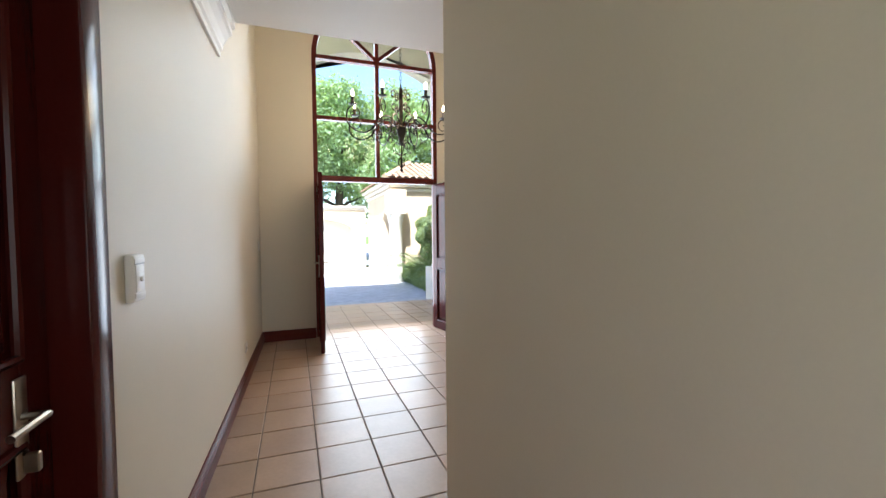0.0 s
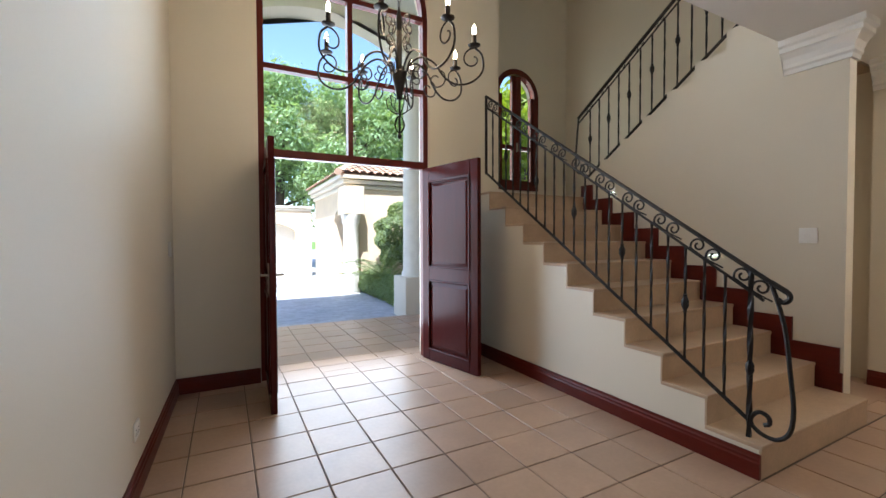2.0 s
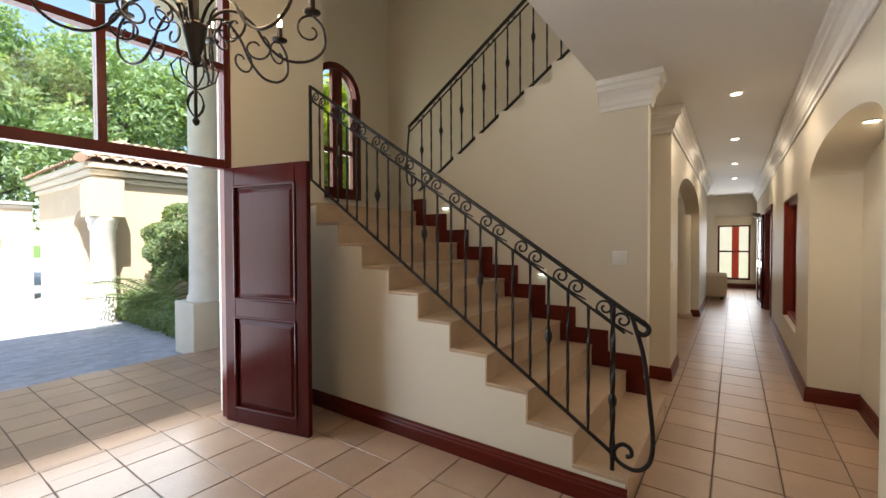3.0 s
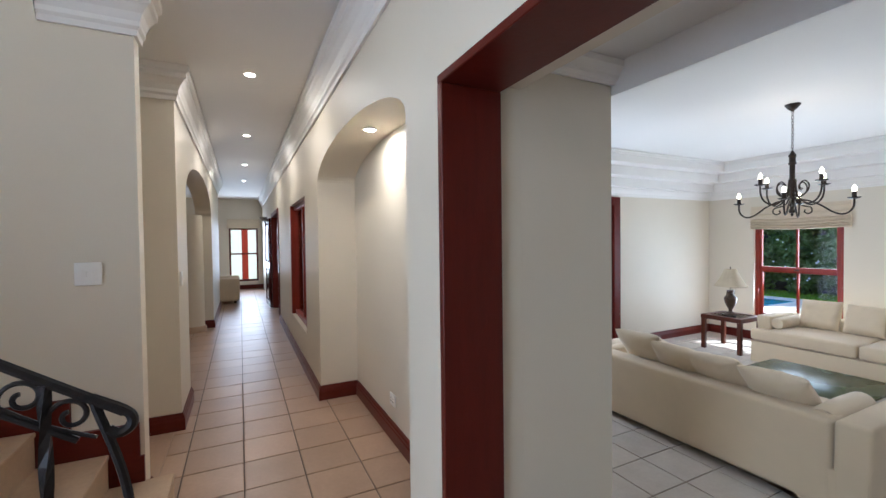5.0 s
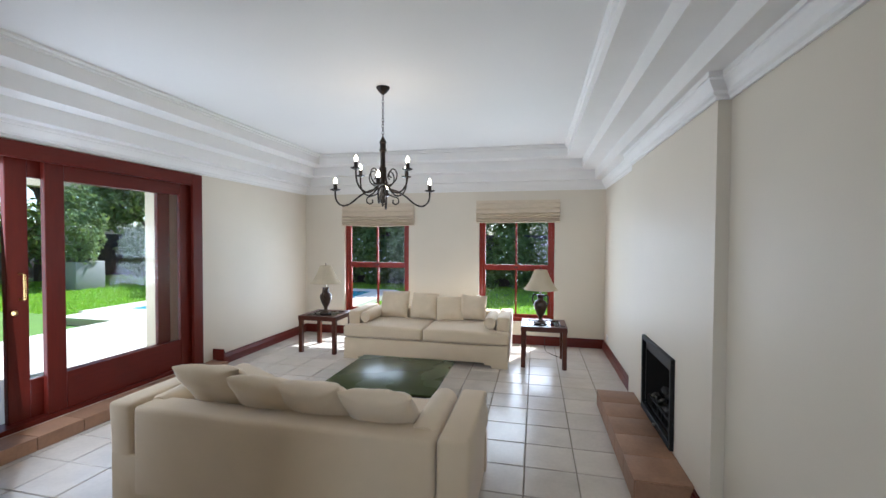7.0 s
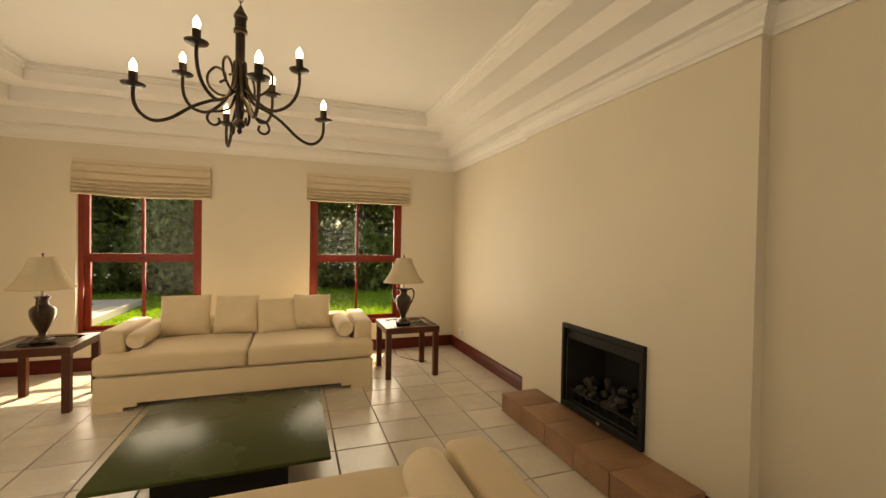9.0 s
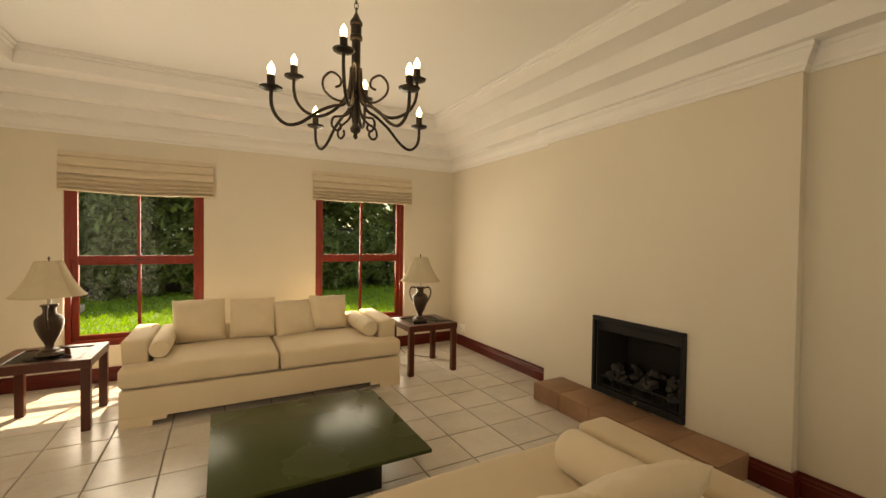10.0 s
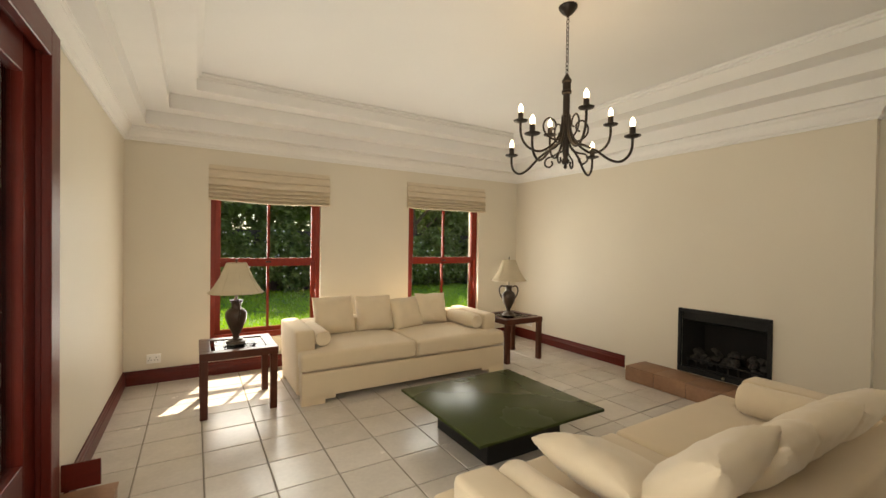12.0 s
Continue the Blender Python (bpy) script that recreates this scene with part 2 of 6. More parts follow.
def part(name, bm, material, parent, label="", smooth=True, m=None):
    ob = new(name, mesh_of(name, bm, smooth))
    ob.data.materials.append(material)
    ob.parent = parent
    if m is not None:
        ob.matrix_basis = m
    if label:
        ob["label"] = label
    return ob


def piece(name, me, parent, loc, rot=(0, 0, 0), scale=(1, 1, 1)):
    ob = new(name, me)
    ob.parent = parent
    ob.location, ob.rotation_euler, ob.scale = loc, rot, scale
    return ob


def box(x0, y0, z0, x1, y1, z1, bevel=0.0, segs=2, bm=None):
    own = bmesh.new()
    bmesh.ops.create_cube(own, size=1)
    for v in own.verts:
        v.co = Vector(((x0 + x1) / 2 + v.co.x * (x1 - x0), (y0 + y1) / 2 + v.co.y * (y1 - y0), (z0 + z1) / 2 + v.co.z * (z1 - z0)))
    if bevel:
        bmesh.ops.bevel(own, geom=own.edges[:], offset=bevel, segments=segs, profile=0.5, affect="EDGES")
    return merge(bm, own) if bm else own


def merge(bm, own, m=None):
    me = bpy.data.meshes.new("tmp")
    own.to_mesh(me)
    own.free()
    if m is not None:
        me.transform(m)
    bm.from_mesh(me)
    bpy.data.meshes.remove(me)
    return bm


def tube(points, radius, sides=8, bm=None, closed=False, taper=None):
    """A round bar along a line of points."""
    bm = bm or bmesh.new()
    pts = [Vector(p) for p in points]
    n = len(pts)
    rings, prev = [], None
    for i, p in enumerate(pts):
        a = pts[i - 1] if (i or closed) else p
        c = pts[(i + 1) % n] if (i < n - 1 or closed) else p
        t = (c - a).normalized()
        if prev is None:
            u = t.orthogonal().normalized()
        else:
            u = (prev - t * prev.dot(t))
            u = u.normalized() if u.length > 1e-6 else t.orthogonal().normalized()
        prev = u
        w = t.cross(u)
        r = radius if taper is None else radius * taper(i / max(1, n - 1))
        rings.append([bm.verts.new(p + (u * math.cos(2 * math.pi * k / sides) + w * math.sin(2 * math.pi * k / sides)) * r) for k in range(sides)])
    for i in range(n if closed else n - 1):
        a, c = rings[i], rings[(i + 1) % n]
        for k in range(sides):
            bm.faces.new((a[k], a[(k + 1) % sides], c[(k + 1) % sides], c[k]))
    if not closed:
        bm.faces.new(rings[0][::-1])
        bm.faces.new(rings[-1])
    return bm


def lathe(profile, at=(0, 0, 0), segs=24, bm=None, wave=None):
    """Turns a profile of (radius, height) about the upright axis."""
    bm = bm or bmesh.new()
    rings = []
    for r, z in profile:
        ring = []
        for k in range(segs):
            a = 2 * math.pi * k / segs
            rr = max(r, 0.0004) * (wave(a) if wave else 1)
            ring.append(bm.verts.new((at[0] + rr * math.cos(a), at[1] + rr * math.sin(a), at[2] + z)))
        rings.append(ring)
    for a, c in zip(rings, rings[1:]):
        for k in range(segs):
            bm.faces.new((a[k], a[(k + 1) % segs], c[(k + 1) % segs], c[k]))
    bm.faces.new(rings[0][::-1])
    bm.faces.new(rings[-1])
    bmesh.ops.recalc_face_normals(bm, faces=bm.faces[:])
    return bm


def prism(poly, axis, a, b, bm=None):
    """Extrudes a plane outline from a to b along an axis; the outline's two numbers are the other two axes in order."""
    own = bmesh.new()

    def place(u, v, w):
        return {"x": (w, u, v), "y": (u, w, v), "z": (u, v, w)}[axis]
    lo = [own.verts.new(place(u, v, a)) for u, v in poly]
    hi = [own.verts.new(place(u, v, b)) for u, v in poly]
    own.faces.new(lo)
    own.faces.new(hi[::-1])
    for i in range(len(poly)):
        j = (i + 1) % len(poly)
        own.faces.new((lo[i], hi[i], hi[j], lo[j]))
    bmesh.ops.triangulate(own, faces=[f for f in own.faces if len(f.verts) > 4])
    bmesh.ops.recalc_face_normals(own, faces=own.faces[:])
    return merge(bm, own) if bm else own


def moulding(profile, path, closed=False, bm=None):
    """Runs a profile of (distance to the left of the path, height) along a plan path, with mitred corners."""
    bm = bm or bmesh.new()
    pts = [Vector((*p, 0)) for p in path]
    n = len(pts)
    rings = []
    for i, p in enumerate(pts):
        d0 = (p - pts[i - 1]).normalized() if (i or closed) else None
        d1 = (pts[(i + 1) % n] - p).normalized() if (i < n - 1 or closed) else None
        d0, d1 = d0 or d1, d1 or d0
        n0, n1 = Vector((-d0.y, d0.x, 0)), Vector((-d1.y, d1.x, 0))
        mit = (n0 + n1) / max(0.2, 1 + n0.dot(n1))
        rings.append([bm.verts.new(p + mit * d + Vector((0, 0, z))) for d, z in profile])
    k = len(profile)
    for i in range(n if closed else n - 1):
        a, c = rings[i], rings[(i + 1) % n]
        for j in range(k):
            bm.faces.new((a[j], a[(j + 1) % k], c[(j + 1) % k], c[j]))
    if not closed:
        for r in (rings[0][::-1], rings[-1]):
            bm.faces.new(r)
    bmesh.ops.triangulate(bm, faces=[f for f in bm.faces if len(f.verts) > 4])
    bmesh.ops.recalc_face_normals(bm, faces=bm.faces[:])
    return bm


def wall(axis, a, b, u0, u1, z0, z1, openings=(), bm=None):
    """A wall of thickness a..b across an axis, running u0..u1, with rectangular openings (u0, u1, z0, z1) cut through."""
    bm = bm or bmesh.new()
    us = sorted({u0, u1, *[min(max(v, u0), u1) for o in openings for v in o[:2]]})
    zs = sorted({z0, z1, *[min(max(v, z0), z1) for o in openings for v in o[2:]]})

    def solid(i, j):
        if not (0 <= i < len(us) - 1 and 0 <= j < len(zs) - 1):
            return False
        u, z = (us[i] + us[i + 1]) / 2, (zs[j] + zs[j + 1]) / 2
        return not any(o[0] < u < o[1] and o[2] < z < o[3] for o in openings)

    def P(u, w, z):
        return (w, u, z) if axis == "x" else (u, w, z)

    def quad(*c):
        bm.faces.new([bm.verts.new(p) for p in c])
    for i in range(len(us) - 1):
        for j in range(len(zs) - 1):
            if not solid(i, j):
                continue
            A, B, C, D = us[i], us[i + 1], zs[j], zs[j + 1]
            for w in (a, b):
                quad(P(A, w, C), P(B, w, C), P(B, w, D), P(A, w, D))
            if not solid(i - 1, j):
                quad(P(A, a, C), P(A, b, C), P(A, b, D), P(A, a, D))
            if not solid(i + 1, j):
                quad(P(B, a, C), P(B, b, C), P(B, b, D), P(B, a, D))
            if not solid(i, j - 1):
                quad(P(A, a, C), P(B, a, C), P(B, b, C), P(A, b, C))
            if not solid(i, j + 1):
                quad(P(A, a, D), P(B, a, D), P(B, b, D), P(A, b, D))
    bmesh.ops.remove_doubles(bm, verts=bm.verts[:], dist=0.0005)
    bmesh.ops.recalc_face_normals(bm, faces=bm.faces[:])
    return bm


def arc(cx, cz, r, a0, a1, n=16, rz=None):
    rz = rz or r
    return [(cx + r * math.cos(radians(a0 + (a1 - a0) * i / n)), cz + rz * math.sin(radians(a0 + (a1 - a0) * i / n))) for i in range(n + 1)]


def spandrel(axis, a, b, u0, u1, zs, rise, ztop, bm):
    """Fills the top of a rectangular opening above an arch that springs at zs."""
    cu, r = (u0 + u1) / 2, (u1 - u0) / 2
    pts = [(u, min(z, ztop - 0.002)) for u, z in arc(cu, zs, r, 0, 180, 32, rise)]
    place = (lambda u, z, w: (w, u, z)) if axis == "x" else (lambda u, z, w: (u, w, z))
    own = bmesh.new()
    rows = [[own.verts.new(place(u, v, w)) for v, w in ((z, a), (ztop, a), (ztop, b), (z, b))] for u, z in pts]
    for p, q in zip(rows, rows[1:]):
        for i in range(4):
            own.faces.new((p[i], p[(i + 1) % 4], q[(i + 1) % 4], q[i]))
    own.faces.new(rows[0])
    own.faces.new(rows[-1][::-1])
    bmesh.ops.recalc_face_normals(own, faces=own.faces[:])
    return merge(bm, own)


def ring_arch(axis, a, b, cu, zs, r_out, r_in, bm=None, n=24):
    """A half-round bar, as of an arched frame."""
    return prism(arc(cu, zs, r_out, 0, 180, n) + arc(cu, zs, r_in, 180, 0, n), axis, a, b, bm)


def structure(name, bm, material, label="", smooth=False):
    ob = new(name, mesh_of(name, bm, smooth))
    ob.data.materials.append(material)
    return tagged(ob, label, name.split("_")[0], kind="structure")


def spiral(center, r0, r1, a0, a1, n=18):
    """Points of a flat scroll in the (u, v) plane, from radius r0 at a0 degrees to r1 at a1."""
    out = []
    for i in range(n + 1):
        f = i / n
        a, r = radians(a0 + (a1 - a0) * f), r0 + (r1 - r0) * f
        out.append((center[0] + r * math.cos(a), center[1] + r * math.sin(a)))
    return out


def smooth_line(ctrl, n=8):
    """A flowing line through control points."""
    P = [Vector(p) for p in ctrl]
    out = []
    for i in range(len(P) - 1):
        p0, p1, p2, p3 = P[max(0, i - 1)], P[i], P[i + 1], P[min(len(P) - 1, i + 2)]
        for k in range(n):
            t = k / n
            out.append(0.5 * ((2 * p1) + (p2 - p0) * t + (2 * p0 - 5 * p1 + 4 * p2 - p3) * t * t + (3 * p1 - p0 - 3 * p2 + p3) * t ** 3))
    return out + [P[-1]]

# ---- levels and plan ----
LZ = -0.205                      # lounge floor
HC, TOP = 2.86, 6.0              # hall ceiling, roof of the double-height entrance
RISE, GO, SY = 0.1835, 0.289, 2.431
SX0, SX1 = 2.775, 4.2            # stair flight
LAND = 10 * RISE
LW = pose(-0.29, 1.0, 0, 0, 0, -1.47)      # the left-hand entrance wall runs slightly askew

# ---- walls ----
bm = wall("x", -0.25, 0, -2.4, 4.45, -0.1, TOP, [(-0.92, 0.02, -0.2, 2.1)])
bm.transform(LW)
structure("wall_west", bm, M_WALL, "tall cream painted entrance wall")

bm = wall("y", 5.413, 5.66, -0.35, 3.16, -0.1, TOP, [(0.49, 2.215, -0.2, 4.595)])
spandrel("y", 5.413, 5.66, 0.49, 2.215, 3.73, 0.8625, 4.595, bm)
structure("wall_front", bm, M_WALL, "cream front wall with tall arched opening")

bm = wall("y", 6.65, 6.9, 2.95, 5.72, LAND - 0.3, TOP, [(3.965, 4.835, 2.1, 4.04)])
spandrel("y", 6.65, 6.9, 3.965, 4.835, 3.605, 0.435, 4.04, bm)
structure("wall_landing_back", bm, M_WALL, "cream landing wall with arched window opening")
structure("wall_landing_side", wall("x", 2.95, 3.16, 5.66, 6.65, LAND - 0.3, TOP), M_WALL, "cream landing side wall")
structure("wall_stair_outer", wall("x", 5.47, 5.72, 2.75, 6.65, -0.3, TOP), M_WALL, "cream outer wall of the upper flight")

# stepped wall between the two flights
poly = [(2.56, -0.2), (5.07, -0.2), (5.07, LAND + RISE + 0.05)]
for k in range(1, 8):
    yk = 5.07 - 0.28 * k
    poly += [(yk, LAND + RISE * k + 0.05), (yk, LAND + RISE * (k + 1) + 0.05)] if k < 7 else [(2.56, LAND + RISE * 7 + 0.05)]
structure("wall_stair_middle", prism(poly, "x", SX1, 4.32), M_WALL, "cream wall with stepped top between flights")

bm = wall("y", 1.06, 1.41, 0.86, 16.0, -0.35, HC + 0.2, [(1.13, 2.79, -0.4, 2.08), (3.126, 5.40, -0.4, 2.275), (6.25, 7.8, 0.45, 2.0), (9.75, 11.5, -0.4, 2.09)])
spandrel("y", 1.06, 1.41, 3.126, 5.40, 2.04, 0.235, 2.275, bm)
structure("wall_hall_south", bm, M_WALL, "cream corridor wall with arched niche and wide portal")
bm = wall("y", 0.56, 1.06, 2.775, 6.2, -0.35, HC)
box(2.7755, 1.0602, -0.35, 2.789, 1.1625, 2.079, bm=bm)
structure("wall_niche_back", bm, M_WALL, "cream wall between corridor and lounge")
structure("wall_passage", wall("x", 0.86, 1.13, -5.75, 1.06, -0.35, HC + 0.2, [(-2.92, -2.145, -0.04, 0.575)]), M_WALL, "cream wall between passage and lounge")
# the opening is unseen, added for the passage fill
structure("wall_passage_end", wall("y", -1.45, -1.25, -0.5, 0.86, -0.1, HC + 0.2, [(-0.12, 0.68, 0.85, 2.15)]), M_WALL, "cream wall closing the passage")
structure("wall_upper_back", wall("y", 0.3, 0.5, -0.5, 5.72, HC + 0.26, TOP), M_WALL, "cream upper landing wall")

bm = wall("y", 2.51, 2.75, 5.3, 12.3, -0.2, HC + 0.2, [(5.95, 9.7, -0.3, 2.38)])
spandrel("y", 2.51, 2.75, 5.95, 9.7, 1.95, 0.43, 2.38, bm)
structure("wall_hall_north", bm, M_WALL, "cream corridor wall with arched side opening")
structure("wall_side_room", wall("y", 5.0, 5.2, 5.72, 16.2, -0.2, HC + 0.2), M_WALL, "cream far wall of the side room")
structure("wall_far", wall("x", 16.0, 16.25, -1.5, 5.2, -0.2, HC + 0.2, [(1.55, 2.38, 0.25, 1.95)]), M_WALL, "pale far wall with a window")
structure("wall_far_south", wall("y", -1.5, -1.3, 12.0, 16.0, -0.2, HC + 0.2), M_WALL, "pale side wall of the far room")
structure("wall_far_return", wall("x", 12.05, 12.25, -1.3, 1.06, -0.2, HC + 0.2), M_WALL, "pale return wall of the far room")

structure("wall_lounge_window", wall("y", -5.75, -5.48, 0.86, 6.2, -0.5, 2.9, [(4.12, 5.245, 0.13, 1.93), (1.842, 2.98, 0.13, 1.93)]), M_WALL, "cream lounge wall with two sash windows")
structure("wall_lounge_east", wall("x", 5.96, 6.2, -5.48, 0.56, -0.5, 2.9, [(-3.15, -0.3, -0.1, 2.07)]), M_WALL, "cream lounge wall with wide sliding door")
structure("wall_chimney_breast", wall("x", 1.13, 1.195, -3.526, -1.55, LZ - 0.02, 2.253, [(-2.92, -2.145, -0.04, 0.575)]), M_WALL, "shallow cream chimney breast")

# ---- ceilings ----
bm = box(-0.6, -1.5, HC, 0.98, 2.95, HC + 0.25)
box(0.98, 1.2, HC, 4.199, 2.95, HC + 0.25, bm=bm)
box(4.199, 1.2, HC, 4.33, 2.555, HC + 0.25, bm=bm)
box(4.33, 1.2, HC, 16.2, 2.62, HC + 0.2, bm=bm)
box(4.33, 2.62, HC, 5.46, 3.45, HC + 0.2, bm=bm)
box(5.73, 2.62, HC, 16.2, 5.1, HC + 0.25, bm=bm)
box(12.0, -1.5, HC, 16.2, 1.2, HC + 0.25, bm=bm)
structure("ceiling_hall", bm, M_CEIL, "white painted corridor ceiling")
structure("ceiling_void", box(-0.7, -1.5, TOP, 5.8, 7.0, TOP + 0.2), M_CEIL, "white ceiling high over the entrance")

CORN = [(0, 2.61), (0.016, 2.61), (0.02, 2.64), (0.034, 2.655), (0.034, 2.68), (0.05, 2.72), (0.078, 2.755), (0.094, 2.765), (0.094, 2.80), (0.115, 2.815), (0.115, HC), (0, HC)]


def lw(y, x=0.0):
    v = LW @ Vector((x, y - 1.0, 0))
    return (v.x, v.y)


bm = moulding(CORN, [lw(2.95, 0.002), lw(-1.25, 0.002)])
moulding(CORN, [(0.858, -1.25), (0.858, 1.412), (3.0, 1.412), (16.0, 1.412)], bm=bm)
structure("cornice_hall", bm, M_TRIM, "white stepped plaster cornice")
bm = moulding([(-d, z) for d, z in CORN], [(5.298, 2.75), (5.298, 2.508), (12.3, 2.508)])
structure("cornice_pier", bm, M_TRIM, "white stepped plaster cornice on the pier")
bm = moulding([(-d, z) for d, z in CORN], [(4.198, 2.95), (4.198, 2.558), (4.325, 2.558)])
structure("cornice_stair_wall", bm, M_TRIM, "white stepped plaster cornice on the stair wall")

CLOW = [(0, 2.125), (0.012, 2.125), (0.014, 2.143), (0.028, 2.152), (0.030, 2.168), (0.046, 2.190), (0.060, 2.215), (0.060, 2.226), (0.068, 2.230), (0.068, 2.255), (0, 2.255)]
TRAY = [(0, 2.255), (0.18, 2.255), (0.18, 2.385), (0.37, 2.385), (0.37, 2.52), (0.58, 2.52), (0.58, 2.625), (0.60, 2.63), (0.60, 2.648), (0.62, 2.655), (0.62, 2.672), (0, 2.672)]
room = [(1.133, -3.526), (1.133, -5.477), (5.957, -5.477), (5.957, 0.557), (1.133, 0.557), (1.133, -1.55), (1.198, -1.55), (1.198, -3.526)]
structure("cornice_lounge", moulding(CLOW, room, closed=True), M_TRIM, "white moulded plaster cornice")
structure("ceiling_tray", moulding(TRAY, [(1.133, -5.477), (5.957, -5.477), (5.957, 0.557), (1.133, 0.557)], closed=True), M_TRIM, "white three-stepped tray ceiling surround")
structure("ceiling_lounge", box(0.9, -5.7, 2.674, 6.15, 0.75, 2.85), M_CEIL, "white lounge ceiling inside the tray")
structure("ceiling_vestibule", box(1.13, 0.557, 2.262, 2.77, 1.06, 2.45), M_CEIL, "white ceiling of the lounge entry")
SMALL = [(0, 2.165), (0.012, 2.165), (0.016, 2.178), (0.032, 2.188), (0.034, 2.2), (0.05, 2.218), (0.062, 2.23), (0.062, 2.258), (0, 2.258)]
structure("cornice_vestibule", moulding(SMALL, [(2.768, 0.557), (2.768, 1.058), (1.133, 1.058), (1.133, 0.557)]), M_TRIM, "white plaster cornice of the lounge entry")

# ---- floors (beds under the tiles) ----
bm = box(-0.45, -1.4, -0.2, 0.99, 1.13, -0.006)
box(-0.45, 1.13, -0.2, 2.9, 2.56, -0.006, bm=bm)
box(2.9, 1.06, -0.2, 12.3, 2.56, -0.006, bm=bm)
box(-0.45, 2.56, -0.2, 4.25, 5.66, -0.006, bm=bm)
box(5.3, 2.56, -0.2, 12.3, 5.0, -0.006, bm=bm)
box(12.3, -1.4, -0.2, 16.0, 5.0, -0.006, bm=bm)
box(4.25, 3.4, -0.4, 5.47, 5.0, -0.19, bm=bm)
FLOOR = structure("floor_hall", bm, M_GROUT, "beige terracotta tiled floor with dark joints")
structure("floor_stair_recess", box(4.322, 2.562, -0.2, 5.296, 3.4, -0.001), M_TILE, "beige tiled floor of the recess beside the stair")
structure("wall_stair_recess", wall("y", 3.4, 3.5, 4.322, 5.468, -0.2, HC), M_WALL, "cream wall closing the recess under the stair")
FLOOR_L = structure("floor_lounge", box(1.0, -5.6, LZ - 0.2, 6.1, 1.13, LZ - 0.006), M_LGROUT, "off-white tiled lounge floor with dark joints")

# ---- skirting ----
SK = [(0, 0), (0.022, 0), (0.022, 0.085), (0.017, 0.095), (0.017, 0.108), (0.010, 0.118), (0.008, 0.135), (0, 0.135)]


def skirt(name, path, z=0.0, bm=None, side=1):
    bm = moulding([(side * d, h + z) for d, h in SK], path)
    return structure("baseboard_" + name, bm, M_WOODX, "moulded dark mahogany skirting board")


skirt("west", [(0.485, 5.411), (lw(5.411, 0.001)[0], 5.411), lw(1.13, 0.001)])
skirt("front", [(3.1, 5.411), (2.22, 5.411)])
skirt("stair", [(SX0 - 0.001, SY), (SX0 - 0.001, 5.411)])
skirt("hall_portal", [(2.80, 1.412), (3.126, 1.412), (3.126, 1.062), (5.40, 1.062), (5.40, 1.412), (6.2, 1.412), (9.7, 1.412)], side=1)
skirt("pier", [(5.298, 2.75), (5.298, 2.508), (5.95, 2.508), (5.95, 2.75)], side=-1)
skirt("arch_end", [(9.7, 2.75), (9.7, 2.508), (12.3, 2.508)], side=-1)
skirt("stair_end", [(4.198, 2.62), (4.198, 2.558), (4.322, 2.558)], z=0.0, side=-1)
skirt("passage", [(0.858, -1.2), (0.858, 1.412), (1.10, 1.412)])
skirt("far", [(15.998, -1.2), (15.998, 4.9)])
skirt("lounge_south", [(1.133, -3.53), (1.133, -5.478), (5.958, -5.478), (5.958, -3.42)], z=LZ)
skirt("lounge_north", [(1.133, 1.0), (1.133, -1.548), (1.198, -1.548), (1.198, -1.78)], z=LZ)
skirt("lounge_entry", [(5.9, 0.558), (2.768, 0.558), (2.768, 1.05)], z=LZ, side=1)
skirt("landing", [(3.162, 6.648), (5.468, 6.648)][::-1], z=LAND)

# stepped skirting up the stair wall
bm = bmesh.new()
for k in range(1, 11):
    y0 = SY + GO * (k - 1)
    if k > 1:
        box(SX1 - 0.02, y0 - 0.14, RISE * (k - 1), SX1 - 0.0005, y0, RISE * k + 0.14, bm=bm)
    box(SX1 - 0.02, y0 if k > 1 else y0 + 0.13, RISE * k, SX1 - 0.0005, SY + GO * k - 0.14 if k < 10 else 5.07, RISE * k + 0.14, bm=bm)
structure("baseboard_stepped", bm, M_WOODX, "stepped dark mahogany skirting up the stairs")

# ---- staircase ----
stair = thing("staircase", "sandstone-tiled staircase with cream plastered side", "staircase", kind="structure")
poly = [(SY + 0.012, -0.1)]
for k in range(1, 11):
    poly += [(SY + GO * (k - 1) + 0.012, RISE * k - 0.025), (SY + GO * k + 0.012, RISE * k - 0.025)]
poly[-1] = (5.05, LAND - 0.025)
poly += [(5.412, LAND - 0.025), (5.412, -0.1)]
part("body", prism(poly, "x", SX0, SX1 - 0.001), M_WALL, stair, "cream plastered stair side", smooth=False)
part("landing_slab", box(3.161, 5.414, LAND - 0.25, 5.469, 6.649, LAND - 0.025), M_WALL, stair, smooth=False)
for k in range(1, 11):
    y0 = SY + GO * (k - 1)
    y1 = y0 + GO + 0.012 if k < 10 else 5.412
    part("tread", box(SX0 - 0.004, y0 - 0.006, RISE * k - 0.025, SX1 - 0.002, y1, RISE * k, 0.004, 1), M_STEP, stair)
    part("riser", box(SX0 - 0.002, y0, RISE * (k - 1), SX1 - 0.002, y0 + 0.012, RISE * k - 0.025), M_STEP, stair, smooth=False)
part("landing_top", box(3.162, 5.413, LAND - 0.025, 5.468, 6.648, LAND), M_STEP, stair, smooth=False)
for k in range(1, 8):
    y1 = 5.07 - 0.28 * (k - 1)
    part("upper_step", box(4.321, y1 - (0.30 if k < 7 else 0.6), LAND + RISE * (k - 1) - 0.1, 5.469, y1, LAND + RISE * k, 0.003, 1), M_STEP, stair)

